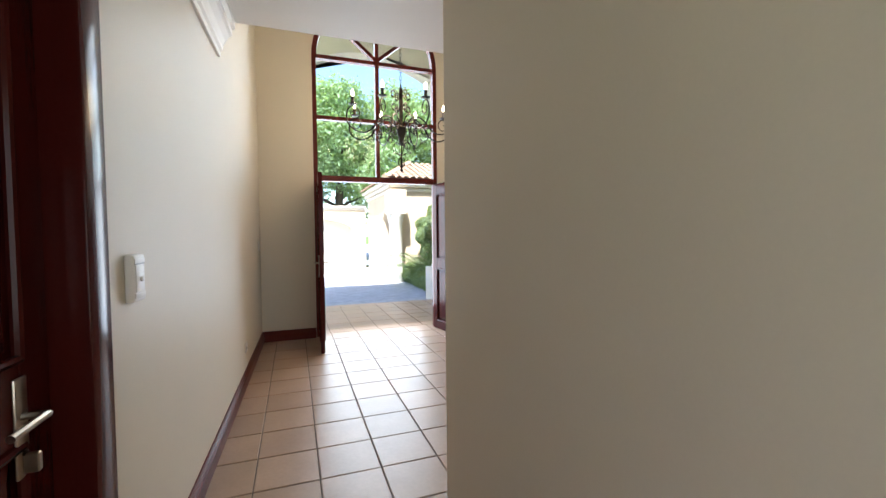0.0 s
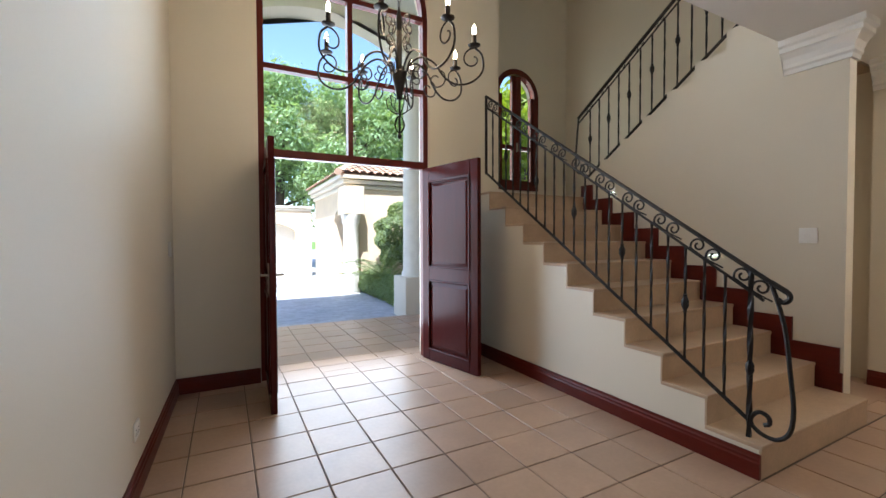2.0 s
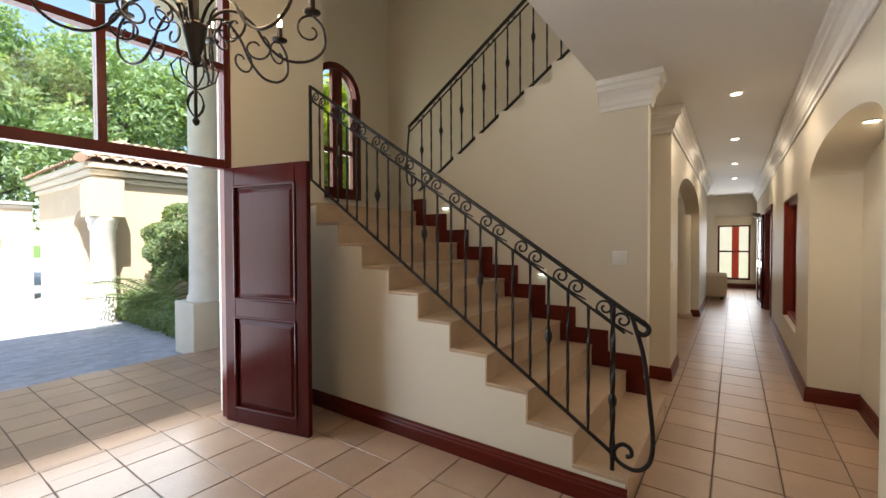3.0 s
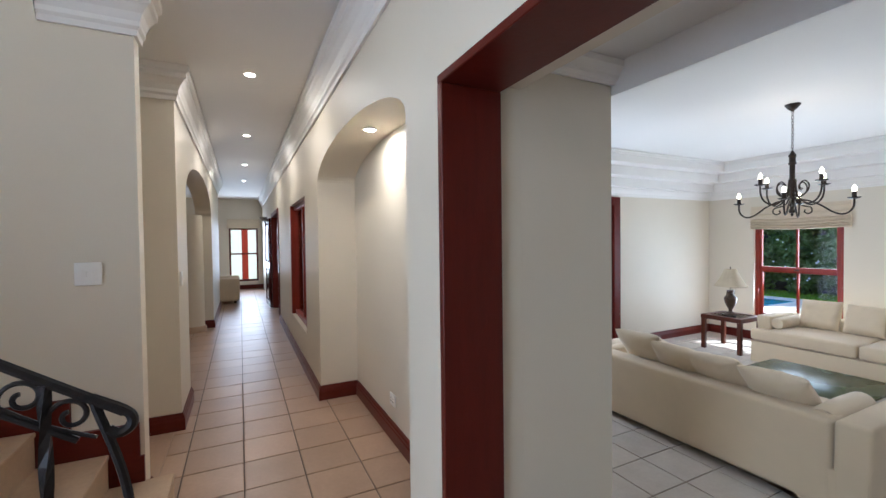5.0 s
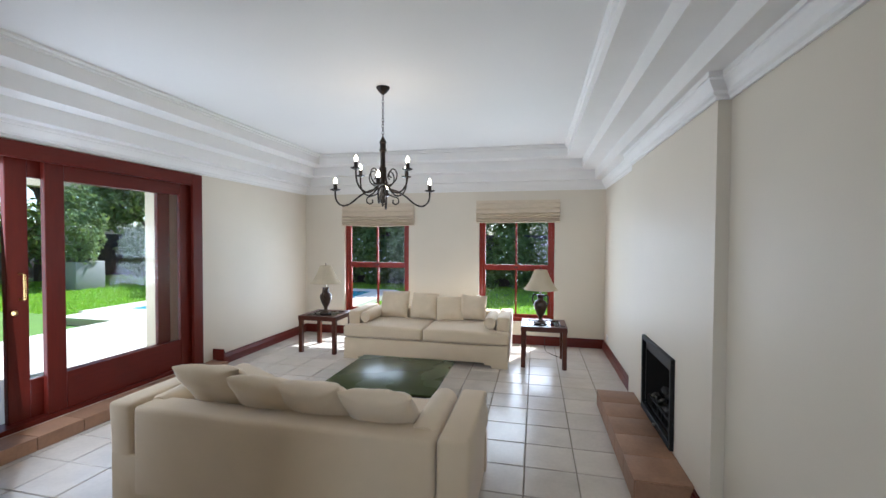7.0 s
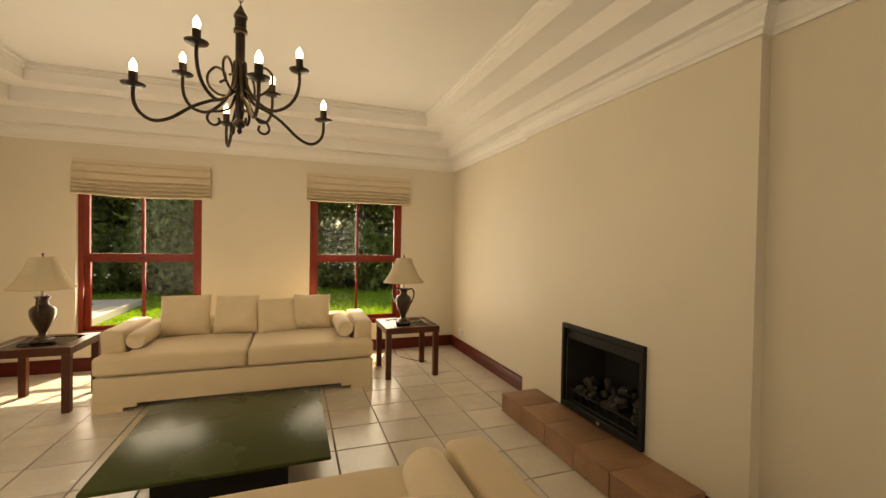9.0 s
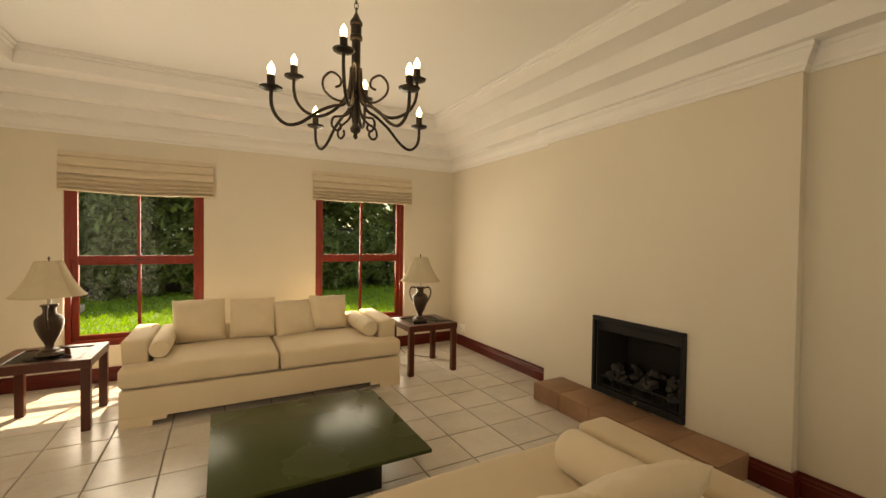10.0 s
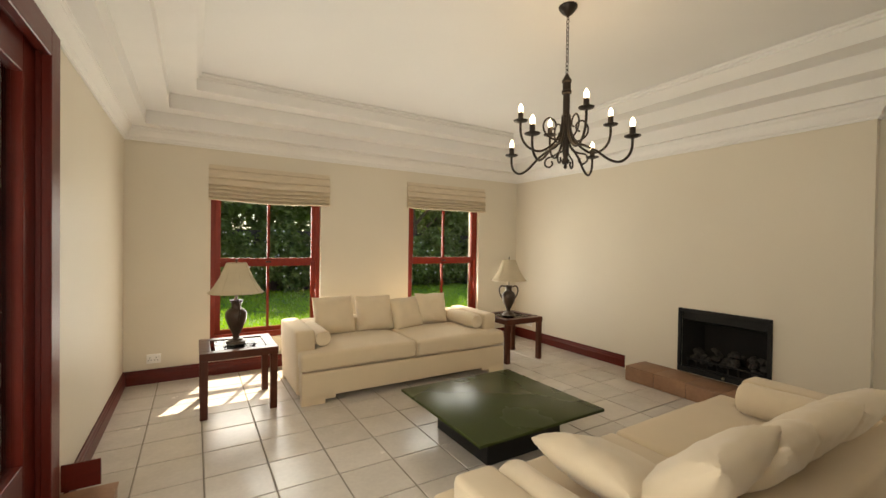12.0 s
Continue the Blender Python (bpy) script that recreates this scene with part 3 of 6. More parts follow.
# ---- portal lining between corridor and lounge ----
portal = thing("door_portal", "dark mahogany lining of the wide lounge portal", "door frame", kind="structure")
part("jamb", box(2.757, 1.163, LZ, 2.7895, 1.418, 2.048, 0.003, 1), M_WOOD, portal)
part("jamb", box(1.1305, 1.163, LZ, 1.163, 1.418, 2.048, 0.003, 1), M_WOOD, portal)
part("head", box(1.1305, 1.163, 2.048, 2.7895, 1.418, 2.0795, 0.003, 1), M_WOODX, portal)

# ---- tall arched front window and double door ----
def prism_bar(axis, a, b, p, q, width):
    """A straight bar of the given width between two points of a wall plane."""
    d = (Vector(q) - Vector(p)).normalized() * width / 2
    n = Vector((-d.y, d.x))
    p, q = Vector(p), Vector(q)
    return prism([tuple(p + n), tuple(q + n), tuple(q - n), tuple(p - n)], axis, a, b)


FY0, FY1 = 5.43, 5.52
win = thing("window_front", "tall arched mahogany window over the open front door", "window", kind="structure")
CX = 1.3525
part("jamb", box(0.49, FY0, 0.0, 0.545, FY1, 3.73), M_WOOD, win)
part("jamb", box(2.16, FY0, 0.0, 2.215, FY1, 3.73), M_WOOD, win)
part("arch", ring_arch("y", FY0, FY1, CX, 3.73, 0.862, 0.80), M_WOOD, win)
for z, h in ((2.09, 0.075), (2.905, 0.05), (3.70, 0.05)):
    part("transom", box(0.545, FY0 + 0.005, z, 2.16, FY1 - 0.005, z + h), M_WOODX, win)
part("mullion", box(CX - 0.026, FY0 + 0.003, 2.165, CX + 0.026, FY1 - 0.003, 2.905), M_WOOD, win)
part("mullion", box(CX - 0.026, FY0 + 0.003, 2.955, CX + 0.026, FY1 - 0.003, 3.70), M_WOOD, win)
part("mullion", box(CX - 0.026, FY0 + 0.003, 3.75, CX + 0.026, FY1 - 0.003, 4.54), M_WOOD, win)
for a in (40, 140):
    p, q = (CX, 3.76), (CX + 0.82 * math.cos(radians(a)), 3.75 + 0.82 * math.sin(radians(a)))
    part("fan_bar", prism_bar("y", FY0 + 0.008, FY1 - 0.008, p, q, 0.045), M_WOOD, win)
for x0, x1 in ((0.545, CX - 0.026), (CX + 0.026, 2.16)):
    for z0, z1 in ((2.165, 2.905), (2.955, 3.70)):
        o = part("pane", box(x0, 5.47, z0, x1, 5.476, z1), M_GLASS, win, smooth=False)
        o.visible_shadow = False
o = part("pane", prism(arc(CX, 3.75, 0.80, 0, 180, 20), "y", 5.47, 5.476), M_GLASS, win, smooth=False)
o.visible_shadow = False


def door_leaf(name, w, h, label, handle_side=1, at=(0, 0, 0), rz=0, t=0.045, panels=((0.13, 0.87), (1.02, 1.93))):
    """A panelled leaf; the hinge is at its origin, the leaf runs along +x."""
    d = thing(name, label, "door", at=at, rz=rz)
    st = 0.115
    part("stile", box(0, -t / 2, 0.005, st, t / 2, h, 0.004, 1), M_DOOR, d)
    part("stile", box(w - st, -t / 2, 0.005, w, t / 2, h, 0.004, 1), M_DOOR, d)
    rails = [0.005] + [v for p in panels for v in p] + [h]
    for i in range(0, len(rails), 2):
        part("rail", box(st, -t / 2, rails[i], w - st, t / 2, rails[i + 1], 0.003, 1), M_DOOR, d)
    for z0, z1 in panels:
        own = bmesh.new()
        for s in (-1, 1):
            y0, y1, y2 = s * t * 0.20, s * t * 0.20, s * t * 0.46
            x0, x1 = st, w - st
            ring = lambda m, y: [own.verts.new(c) for c in ((x0 + m, y, z0 + m), (x1 - m, y, z0 + m), (x1 - m, y, z1 - m), (x0 + m, y, z1 - m))]
            a, b2, c = ring(0, y0), ring(0.022, y0), ring(0.055, y2)
            for p, q in ((a, b2), (b2, c)):
                for i in range(4):
                    own.faces.new((p[i], p[(i + 1) % 4], q[(i + 1) % 4], q[i]))
            own.faces.new(c)
        bmesh.ops.recalc_face_normals(own, faces=own.faces[:])
        part("panel", own, M_DOOR, d, smooth=False)
        mb = bmesh.new()
        for s in (-1, 1):
            y = s * (t / 2)
            for a, c in (((st, z0), (w - st, z0)), ((w - st, z0), (w - st, z1)), ((w - st, z1), (st, z1)), ((st, z1), (st, z0))):
                tube([(a[0], y, a[1]), (c[0], y, c[1])], 0.012, 8, mb)
        part("bead", mb, M_DOOR, d)
    return d


def lever(parent, x, z, t, s, turn=1):
    """Lever handle on a long plate, on the side s of a leaf."""
    y = s * t / 2
    hp = part("handle", box(x - 0.022, min(y, y + s * 0.008), z - 0.14, x + 0.022, max(y, y + s * 0.008), z + 0.09, 0.004, 2), M_CHROME, parent, "worn nickel lever handle on a long plate")
    part("lever", tube(smooth_line([(x, y, z), (x, y + s * 0.05, z), (x - turn * 0.02, y + s * 0.055, z + 0.002), (x - turn * 0.12, y + s * 0.05, z - 0.004)], 6), 0.009, 8), M_CHROME, hp)
    part("keyhole", lathe([(0.008, 0), (0.009, 0.004), (0.004, 0.006)], (0, 0, 0), 10), M_DARKMETAL, hp, m=pose(x, y + s * 0.008, z - 0.085, -90 * s, 0, 0))
    return hp


dr = door_leaf("front_door", 0.855, 2.085, "open panelled mahogany front door leaf", at=(2.155, 5.405, 0), rz=-77.4)
lever(dr, 0.80, 1.05, 0.045, 1)
dl = door_leaf("front_door", 0.83, 2.085, "open panelled mahogany front door leaf seen edge-on, with lever handle", at=(0.552, 5.405, 0), rz=-92.2)
lever(dl, 0.77, 1.05, 0.045, 1)
lever(dl, 0.77, 1.05, 0.045, -1)
tagged(dr, group="front door leaves")
tagged(dl, group="front door leaves")

# ---- arched landing window ----
lwn = thing("window_landing", "arched mahogany casement window on the stair landing", "window", kind="structure")
LX = 4.40
part("jamb", box(3.966, 6.63, 2.1, 4.05, 6.74, 3.605), M_WOOD, lwn)
part("jamb", box(4.75, 6.63, 2.1, 4.834, 6.74, 3.605), M_WOOD, lwn)
part("arch", ring_arch("y", 6.63, 6.74, LX, 3.605, 0.434, 0.35), M_WOOD, lwn)
part("sill", box(4.05, 6.62, 2.1, 4.75, 6.74, 2.17), M_WOODX, lwn)
for s in (-1, 1):
    a, c = (LX + s * 0.004, LX + s * 0.345)
    part("sash_stile", box(min(a, a + s * 0.085), 6.65, 2.17, max(a, a + s * 0.085), 6.71, 3.93), M_WOOD, lwn)
    part("sash_stile", box(min(c - s * 0.06, c), 6.65, 2.17, max(c - s * 0.06, c), 6.71, 3.62), M_WOOD, lwn)
    part("sash_rail", box(min(a, c), 6.653, 2.75, max(a, c), 6.707, 2.82), M_WOODX, lwn)
    part("sash_rail", box(min(a, c), 6.653, 2.17, max(a, c), 6.707, 2.26), M_WOODX, lwn)
o = part("pane", prism([(4.05, 2.17), (4.75, 2.17)] + arc(LX, 3.605, 0.35, 0, 180, 18), "y", 6.68, 6.685), M_GLASS, lwn, smooth=False)
o.visible_shadow = False
part("latch", box(LX - 0.012, 6.625, 2.72, LX + 0.012, 6.65, 2.86, 0.003, 1), M_CHROME, lwn)


# ---- iron balustrades ----
def uv(points, x):
    """Points of the (y, z) plane at the given x."""
    return [(x, p[0], p[1]) for p in points]


def baluster(parent, x, y, z0, z1, knot, r=0.0075):
    """A twisted square bar, some with a basket knot."""
    bm = bmesh.new()
    n = max(6, int((z1 - z0) / 0.05))
    rings = []
    for i in range(n + 1):
        z = z0 + (z1 - z0) * i / n
        a0 = math.pi / 4 + i * 0.42
        rings.append([bm.verts.new((x + r * 1.3 * math.cos(a0 + k * math.pi / 2), y + r * 1.3 * math.sin(a0 + k * math.pi / 2), z)) for k in range(4)])
    for a, c in zip(rings, rings[1:]):
        for k in range(4):
            bm.faces.new((a[k], a[(k + 1) % 4], c[(k + 1) % 4], c[k]))
    bm.faces.new(rings[0][::-1])
    bm.faces.new(rings[-1])
    b = part("baluster", bm, M_IRON, parent, smooth=False)
    if knot:
        zc = z0 + (z1 - z0) * knot
        part("knot", lathe([(0.008, -0.06), (0.014, -0.055), (0.011, -0.045), (0.017, -0.03), (0.024, -0.012), (0.022, 0.0), (0.024, 0.012), (0.017, 0.03), (0.011, 0.045), (0.014, 0.055), (0.008, 0.06)], (x, y, zc), 8), M_IRON, b)
    return b


BX = 2.84
rail = thing("stair_balustrade", "black wrought iron balustrade with scrolls beside the stairs", "balustrade")
SL = 0.668
ztop = lambda y: 1.075 + SL * (y - 2.43)
zlow = lambda y: 0.235 + SL * (y - 2.46)
part("handrail", tube(uv(smooth_line([(2.395, 0.985), (2.372, 0.972), (2.347, 0.985), (2.342, 1.01), (2.362, 1.035), (2.43, 1.078), (2.6, ztop(2.6)), (5.2, ztop(5.2))], 6), BX), 0.014, 8), M_IRON, rail)
part("under_rail", tube(uv([(2.46, ztop(2.46) - 0.125), (5.2, ztop(5.2) - 0.125)], BX), 0.009, 8), M_IRON, rail)
part("bottom_rail", tube(uv([(2.52, zlow(2.52)), (5.19, zlow(5.19))], BX), 0.012, 8), M_IRON, rail)
part("end_post", box(BX - 0.011, 5.19, zlow(5.19) - 0.01, BX + 0.011, 5.212, ztop(5.2) + 0.005), M_IRON, rail)
nb = part("newel_bar", tube(uv(smooth_line([(2.425, 1.065), (2.365, 0.85), (2.335, 0.6), (2.318, 0.40), (2.335, 0.28), (2.39, 0.222), (2.46, 0.225), (2.51, 0.26), (2.51, 0.31), (2.47, 0.345), (2.43, 0.33), (2.425, 0.295), (2.45, 0.28)], 7), BX), 0.012, 8), M_IRON, rail)
baluster(rail, BX, 2.525, RISE, ztop(2.525) - 0.01, 0.42, 0.012)
for i in range(21):
    y = 2.66 + i * 0.1205
    baluster(rail, BX, y, zlow(y), ztop(y) - 0.125, 0.5 if i % 4 == 2 else 0)
for k in range(11):
    sb = bmesh.new()
    y = 2.52 + k * 0.255
    z = ztop(y) - 0.065
    for s in (1, -1):
        yc, zc = y + s * 0.047, z + s * 0.047 * SL
        tube(uv(spiral((yc, zc), 0.052, 0.012, -60, 430, 30), BX), 0.0065, 6, sb)
    tube(uv(smooth_line([(y - 0.10, z - 0.10), (y - 0.03, z - 0.066), (y + 0.03, z - 0.03), (y + 0.10, z + 0.022)], 5), BX), 0.0055, 6, sb)
    part("scroll", sb, M_IRON, rail)

UX = 4.26
rail = thing("stair_balustrade", "black wrought iron balustrade on the upper flight wall", "balustrade")
ut = lambda y: 2.877 + 0.672 * (5.18 - y)
part("handrail", tube(uv([(5.2, ut(5.2)), (3.2, ut(3.2))], UX), 0.019, 8), M_IRON, rail)
part("under_rail", tube(uv([(5.18, ut(5.18) - 0.07), (3.2, ut(3.2) - 0.07)], UX), 0.009, 8), M_IRON, rail)
part("newel_bar", tube(uv(smooth_line([(5.19, ut(5.19)), (5.22, 2.6), (5.235, 2.35), (5.22, 2.2), (5.16, 2.15), (5.10, 2.19), (5.11, 2.25), (5.15, 2.25)], 7), UX), 0.012, 8), M_IRON, rail)
for k in range(8):
    sb = bmesh.new()
    y = 5.02 - k * 0.235
    z = ut(y) - 0.035
    for s in (1, -1):
        tube(uv(spiral((y + s * 0.03, z - s * 0.02), 0.024, 0.008, 20 if s < 0 else 200, 430 if s < 0 else 610, 16), UX), 0.005, 6, sb)
    part("scroll", sb, M_IRON, rail)
for k in range(1, 8):
    y1 = 5.07 - 0.28 * (k - 1)
    z = LAND + RISE * k + 0.055
    part("foot_bar", tube(uv([(y1 - 0.02, z + 0.005), (y1 - 0.26, z + 0.175)], UX), 0.015, 6), M_IRON, rail)
    for j in range(2):
        y = y1 - 0.07 - 0.14 * j
        baluster(rail, UX, y, z + 0.005 + 0.708 * (y1 - 0.02 - y), ut(y) - 0.07, 0.55 if j == 0 else 0)

# ---- chandeliers ----
def candle(parent, x, y, z, s=1.0):
    """Drip tray, sleeve and lit bulb on the end of an arm."""
    part("drip_tray", lathe([(0.006, -0.008), (0.02, -0.008), (0.042, 0.0), (0.045, 0.006), (0.04, 0.004), (0.014, 0.002)], (x, y, z), 16), M_DARKMETAL, parent)
    part("sleeve", lathe([(0.0165, 0.0), (0.0165, 0.075 * s), (0.013, 0.078 * s)], (x, y, z), 12), M_DARKMETAL, parent)
    part("bulb", lathe([(0.0115, 0.078 * s), (0.0125, 0.088 * s), (0.0148, 0.104 * s), (0.0145, 0.115 * s), (0.010, 0.132 * s), (0.004, 0.146 * s), (0.001, 0.153 * s)], (x, y, z), 12), M_BULB, parent, "lit candle bulb")


def chain(parent, x, y, z0, z1, link=0.03):
    n = int((z1 - z0) / (link * 0.8))
    bm = bmesh.new()
    for i in range(n):
        zc = z0 + (i + 0.5) * (z1 - z0) / n
        pts = []
        for k in range(10):
            a = 2 * math.pi * k / 10
            u, v = 0.3 * link * math.cos(a), 0.55 * link * math.sin(a)
            pts.append((x + (u if i % 2 else 0), y + (0 if i % 2 else u), zc + v))
        tube(pts, 0.0022, 5, bm, closed=True)
    part("chain", bm, M_DARKMETAL, parent)


def around(pts, a, cx, cy):
    """Turns (radius, height) points about a stem."""
    return [(cx + r * math.cos(a), cy + r * math.sin(a), z) for r, z in pts]


# entrance chandelier: eight scrolled arms
cx, cy = 1.353, 4.113
ch = thing("entrance_chandelier", "black wrought iron chandelier with eight lit candle bulbs on scrolled arms", "chandelier")
part("stem", lathe([(0.004, 2.05), (0.014, 2.06), (0.017, 2.075), (0.008, 2.09), (0.008, 2.34), (0.022, 2.35), (0.022, 2.36), (0.03, 2.40), (0.05, 2.49), (0.056, 2.53), (0.05, 2.54), (0.02, 2.55), (0.022, 2.78), (0.026, 2.80), (0.022, 2.82), (0.022, 2.93), (0.012, 2.96), (0.006, 3.0)], (cx, cy, 0), 14), M_DARKMETAL, ch)
for k in range(6):
    a = k * math.pi / 3
    part("basket_bar", tube(around([(0.01, 2.095), (0.032, 2.125), (0.04, 2.155), (0.03, 2.19), (0.01, 2.215)], a, cx, cy), 0.004, 5), M_DARKMETAL, ch)
    part("basket_bar", tube(around([(0.012, 2.34), (0.07, 2.37), (0.10, 2.33), (0.085, 2.27), (0.04, 2.24), (0.015, 2.23)], a + 0.5, cx, cy), 0.004, 5), M_DARKMETAL, ch)
for k in range(4):
    a = k * math.pi / 2 + 0.3
    for zc, rr in ((2.88, 0.05), (2.74, 0.042)):
        cb = bmesh.new()
        tube(around(spiral((0.085, zc), rr, 0.012, 180, 620, 22), a, cx, cy), 0.005, 6, cb)
        tube(around(spiral((0.085, zc), rr, 0.02, 180, -200, 18), a, cx, cy), 0.004, 6, cb)
        part("crown_scroll", cb, M_DARKMETAL, ch)
for k in range(8):
    a = radians(12 + 45 * k)
    ctrl = [(0.03, 2.50), (0.09, 2.60), (0.17, 2.635), (0.26, 2.585), (0.33, 2.485), (0.42, 2.43), (0.53, 2.445), (0.605, 2.52), (0.60, 2.63), (0.55, 2.685)]
    line = [(v.x, v.y) for v in smooth_line([(r, z, 0) for r, z in ctrl], 5)]
    arm = part("arm", tube(around(line, a, cx, cy), 0.0075, 8), M_DARKMETAL, ch)
    part("scroll", tube(around(spiral((0.535, 2.605), 0.08, 0.018, 85, 430, 22), a, cx, cy), 0.006, 6), M_DARKMETAL, arm)
    part("scroll", tube(around(spiral((0.27, 2.47), 0.075, 0.02, 60, -320, 22), a, cx, cy), 0.0055, 6), M_DARKMETAL, arm)
    part("scroll", tube(around(spiral((0.155, 2.52), 0.06, 0.02, 90, 420, 20), a, cx, cy), 0.005, 6), M_DARKMETAL, arm)
    candle(arm, cx + 0.545 * math.cos(a), cy + 0.545 * math.sin(a), 2.70)
chain(ch, cx, cy, 3.0, 5.96, 0.05)
part("ceiling_rose", lathe([(0.07, 0.04), (0.065, 0.02), (0.02, -0.01), (0.008, -0.05)], (cx, cy, 5.96), 16), M_DARKMETAL, ch)

# lounge chandelier: two tiers of plain curved arms
cx, cy = 3.40, -2.435
ch = thing("lounge_chandelier", "dark metal two-tier chandelier with eight lit candle bulbs on a chain", "chandelier")
part("stem", lathe([(0.003, 1.664), (0.012, 1.675), (0.008, 1.69), (0.022, 1.70), (0.026, 1.715), (0.014, 1.735), (0.02, 1.77), (0.02, 1.98), (0.026, 1.985), (0.026, 1.995), (0.021, 2.0), (0.021, 2.13), (0.03, 2.135), (0.03, 2.15), (0.025, 2.155), (0.025, 2.20), (0.03, 2.205), (0.03, 2.215), (0.018, 2.235), (0.006, 2.26)], (cx, cy, 0), 16), M_DARKMETAL, ch)
for k in range(8):
    low = k % 2 == 0
    a = radians(16 + 45 * k if low else 19 + 45 * k)
    if low:
        ctrl = [(0.022, 2.0), (0.03, 1.89), (0.06, 1.82), (0.12, 1.795), (0.19, 1.755), (0.27, 1.69), (0.33, 1.668), (0.375, 1.69), (0.398, 1.735), (0.40, 1.80)]
        tip = (0.40, 1.80)
    else:
        ctrl = [(0.022, 2.0), (0.03, 1.91), (0.06, 1.845), (0.11, 1.795), (0.17, 1.77), (0.235, 1.79), (0.275, 1.835), (0.29, 1.89), (0.29, 1.95)]
        tip = (0.29, 1.95)
    line = [(v.x, v.y) for v in smooth_line([(r, z, 0) for r, z in ctrl], 6)]
    arm = part("arm", tube(around(line, a, cx, cy), 0.0075, 8), M_DARKMETAL, ch)
    if low:
        sc = [(0.02, 1.84), (0.04, 1.78), (0.08, 1.755), (0.125, 1.74), (0.135, 1.705), (0.11, 1.685), (0.085, 1.70), (0.09, 1.722)]
    else:
        sc = [(0.02, 1.87), (0.05, 1.845), (0.10, 1.85), (0.145, 1.89), (0.15, 1.94), (0.115, 1.975), (0.075, 1.955), (0.07, 1.92), (0.095, 1.905)]
    curl = [(v.x, v.y) for v in smooth_line([(r, z, 0) for r, z in sc], 6)]
    part("scroll", tube(around(curl, a + 0.12, cx, cy), 0.0058, 7), M_DARKMETAL, arm)
    candle(arm, cx + tip[0] * math.cos(a), cy + tip[0] * math.sin(a), tip[1], 0.72)
chain(ch, cx, cy, 2.255, 2.62, 0.032)
part("ceiling_rose", lathe([(0.058, 0.057), (0.056, 0.045), (0.03, 0.012), (0.012, 0.0), (0.004, -0.01)], (cx, cy, 2.617), 18), M_DARKMETAL, ch)

# ---- lounge sash windows and blinds ----
def sash_window(name, x0, x1, label):
    w = thing(name, label, "window", kind="structure")
    y0, y1 = -5.60, -5.53
    part("window_frame", box(x0, y0, 0.13, x0 + 0.045, y1, 1.93, 0.003, 1), M_WINWOOD, w)
    part("window_frame", box(x1 - 0.045, y0, 0.13, x1, y1, 1.93, 0.003, 1), M_WINWOOD, w)
    part("window_sill", box(x0 + 0.045, y0, 0.13, x1 - 0.045, y1 + 0.01, 0.19, 0.003, 1), M_WINWOOD, w)
    part("window_head", box(x0 + 0.045, y0, 1.87, x1 - 0.045, y1, 1.93), M_WINWOOD, w)
    xa, xb, xm = x0 + 0.045, x1 - 0.045, (x0 + x1) / 2
    for za, zb, yo in ((0.19, 0.955, -0.012), (0.955, 1.87, 0.012)):
        s = part("sash", box(xa, y0 + 0.015 + yo, za, xa + 0.05, y1 - 0.015 + yo, zb, 0.003, 1), M_WINWOOD, w)
        part("stile", box(xb - 0.05, y0 + 0.015 + yo, za, xb, y1 - 0.015 + yo, zb, 0.003, 1), M_WINWOOD, s)
        part("rail", box(xa + 0.05, y0 + 0.016 + yo, za, xb - 0.05, y1 - 0.016 + yo, za + 0.045), M_WINWOOD, s)
        part("rail", box(xa + 0.05, y0 + 0.016 + yo, zb - 0.045, xb - 0.05, y1 - 0.016 + yo, zb), M_WINWOOD, s)
        part("glazing_bar", box(xm - 0.013, y0 + 0.018 + yo, za + 0.045, xm + 0.013, y1 - 0.018 + yo, zb - 0.045), M_WINWOOD, s)
        for pa, pb in ((xa + 0.05, xm - 0.013), (xm + 0.013, xb - 0.05)):
            o = part("pane", box(pa, y0 + 0.034 + yo, za + 0.045, pb, y0 + 0.038 + yo, zb - 0.045), M_GLASS, s, smooth=False)
            o.visible_shadow = False
    part("catch", box(xm - 0.03, y1 - 0.005, 0.95, xm + 0.03, y1 + 0.012, 0.965, 0.003, 1), M_DARKMETAL, w)
    return w


sash_window("window_1", 4.12, 5.245, "red-stained timber sash window over the garden")
sash_window("window_2", 1.842, 2.98, "red-stained timber sash window over the garden")


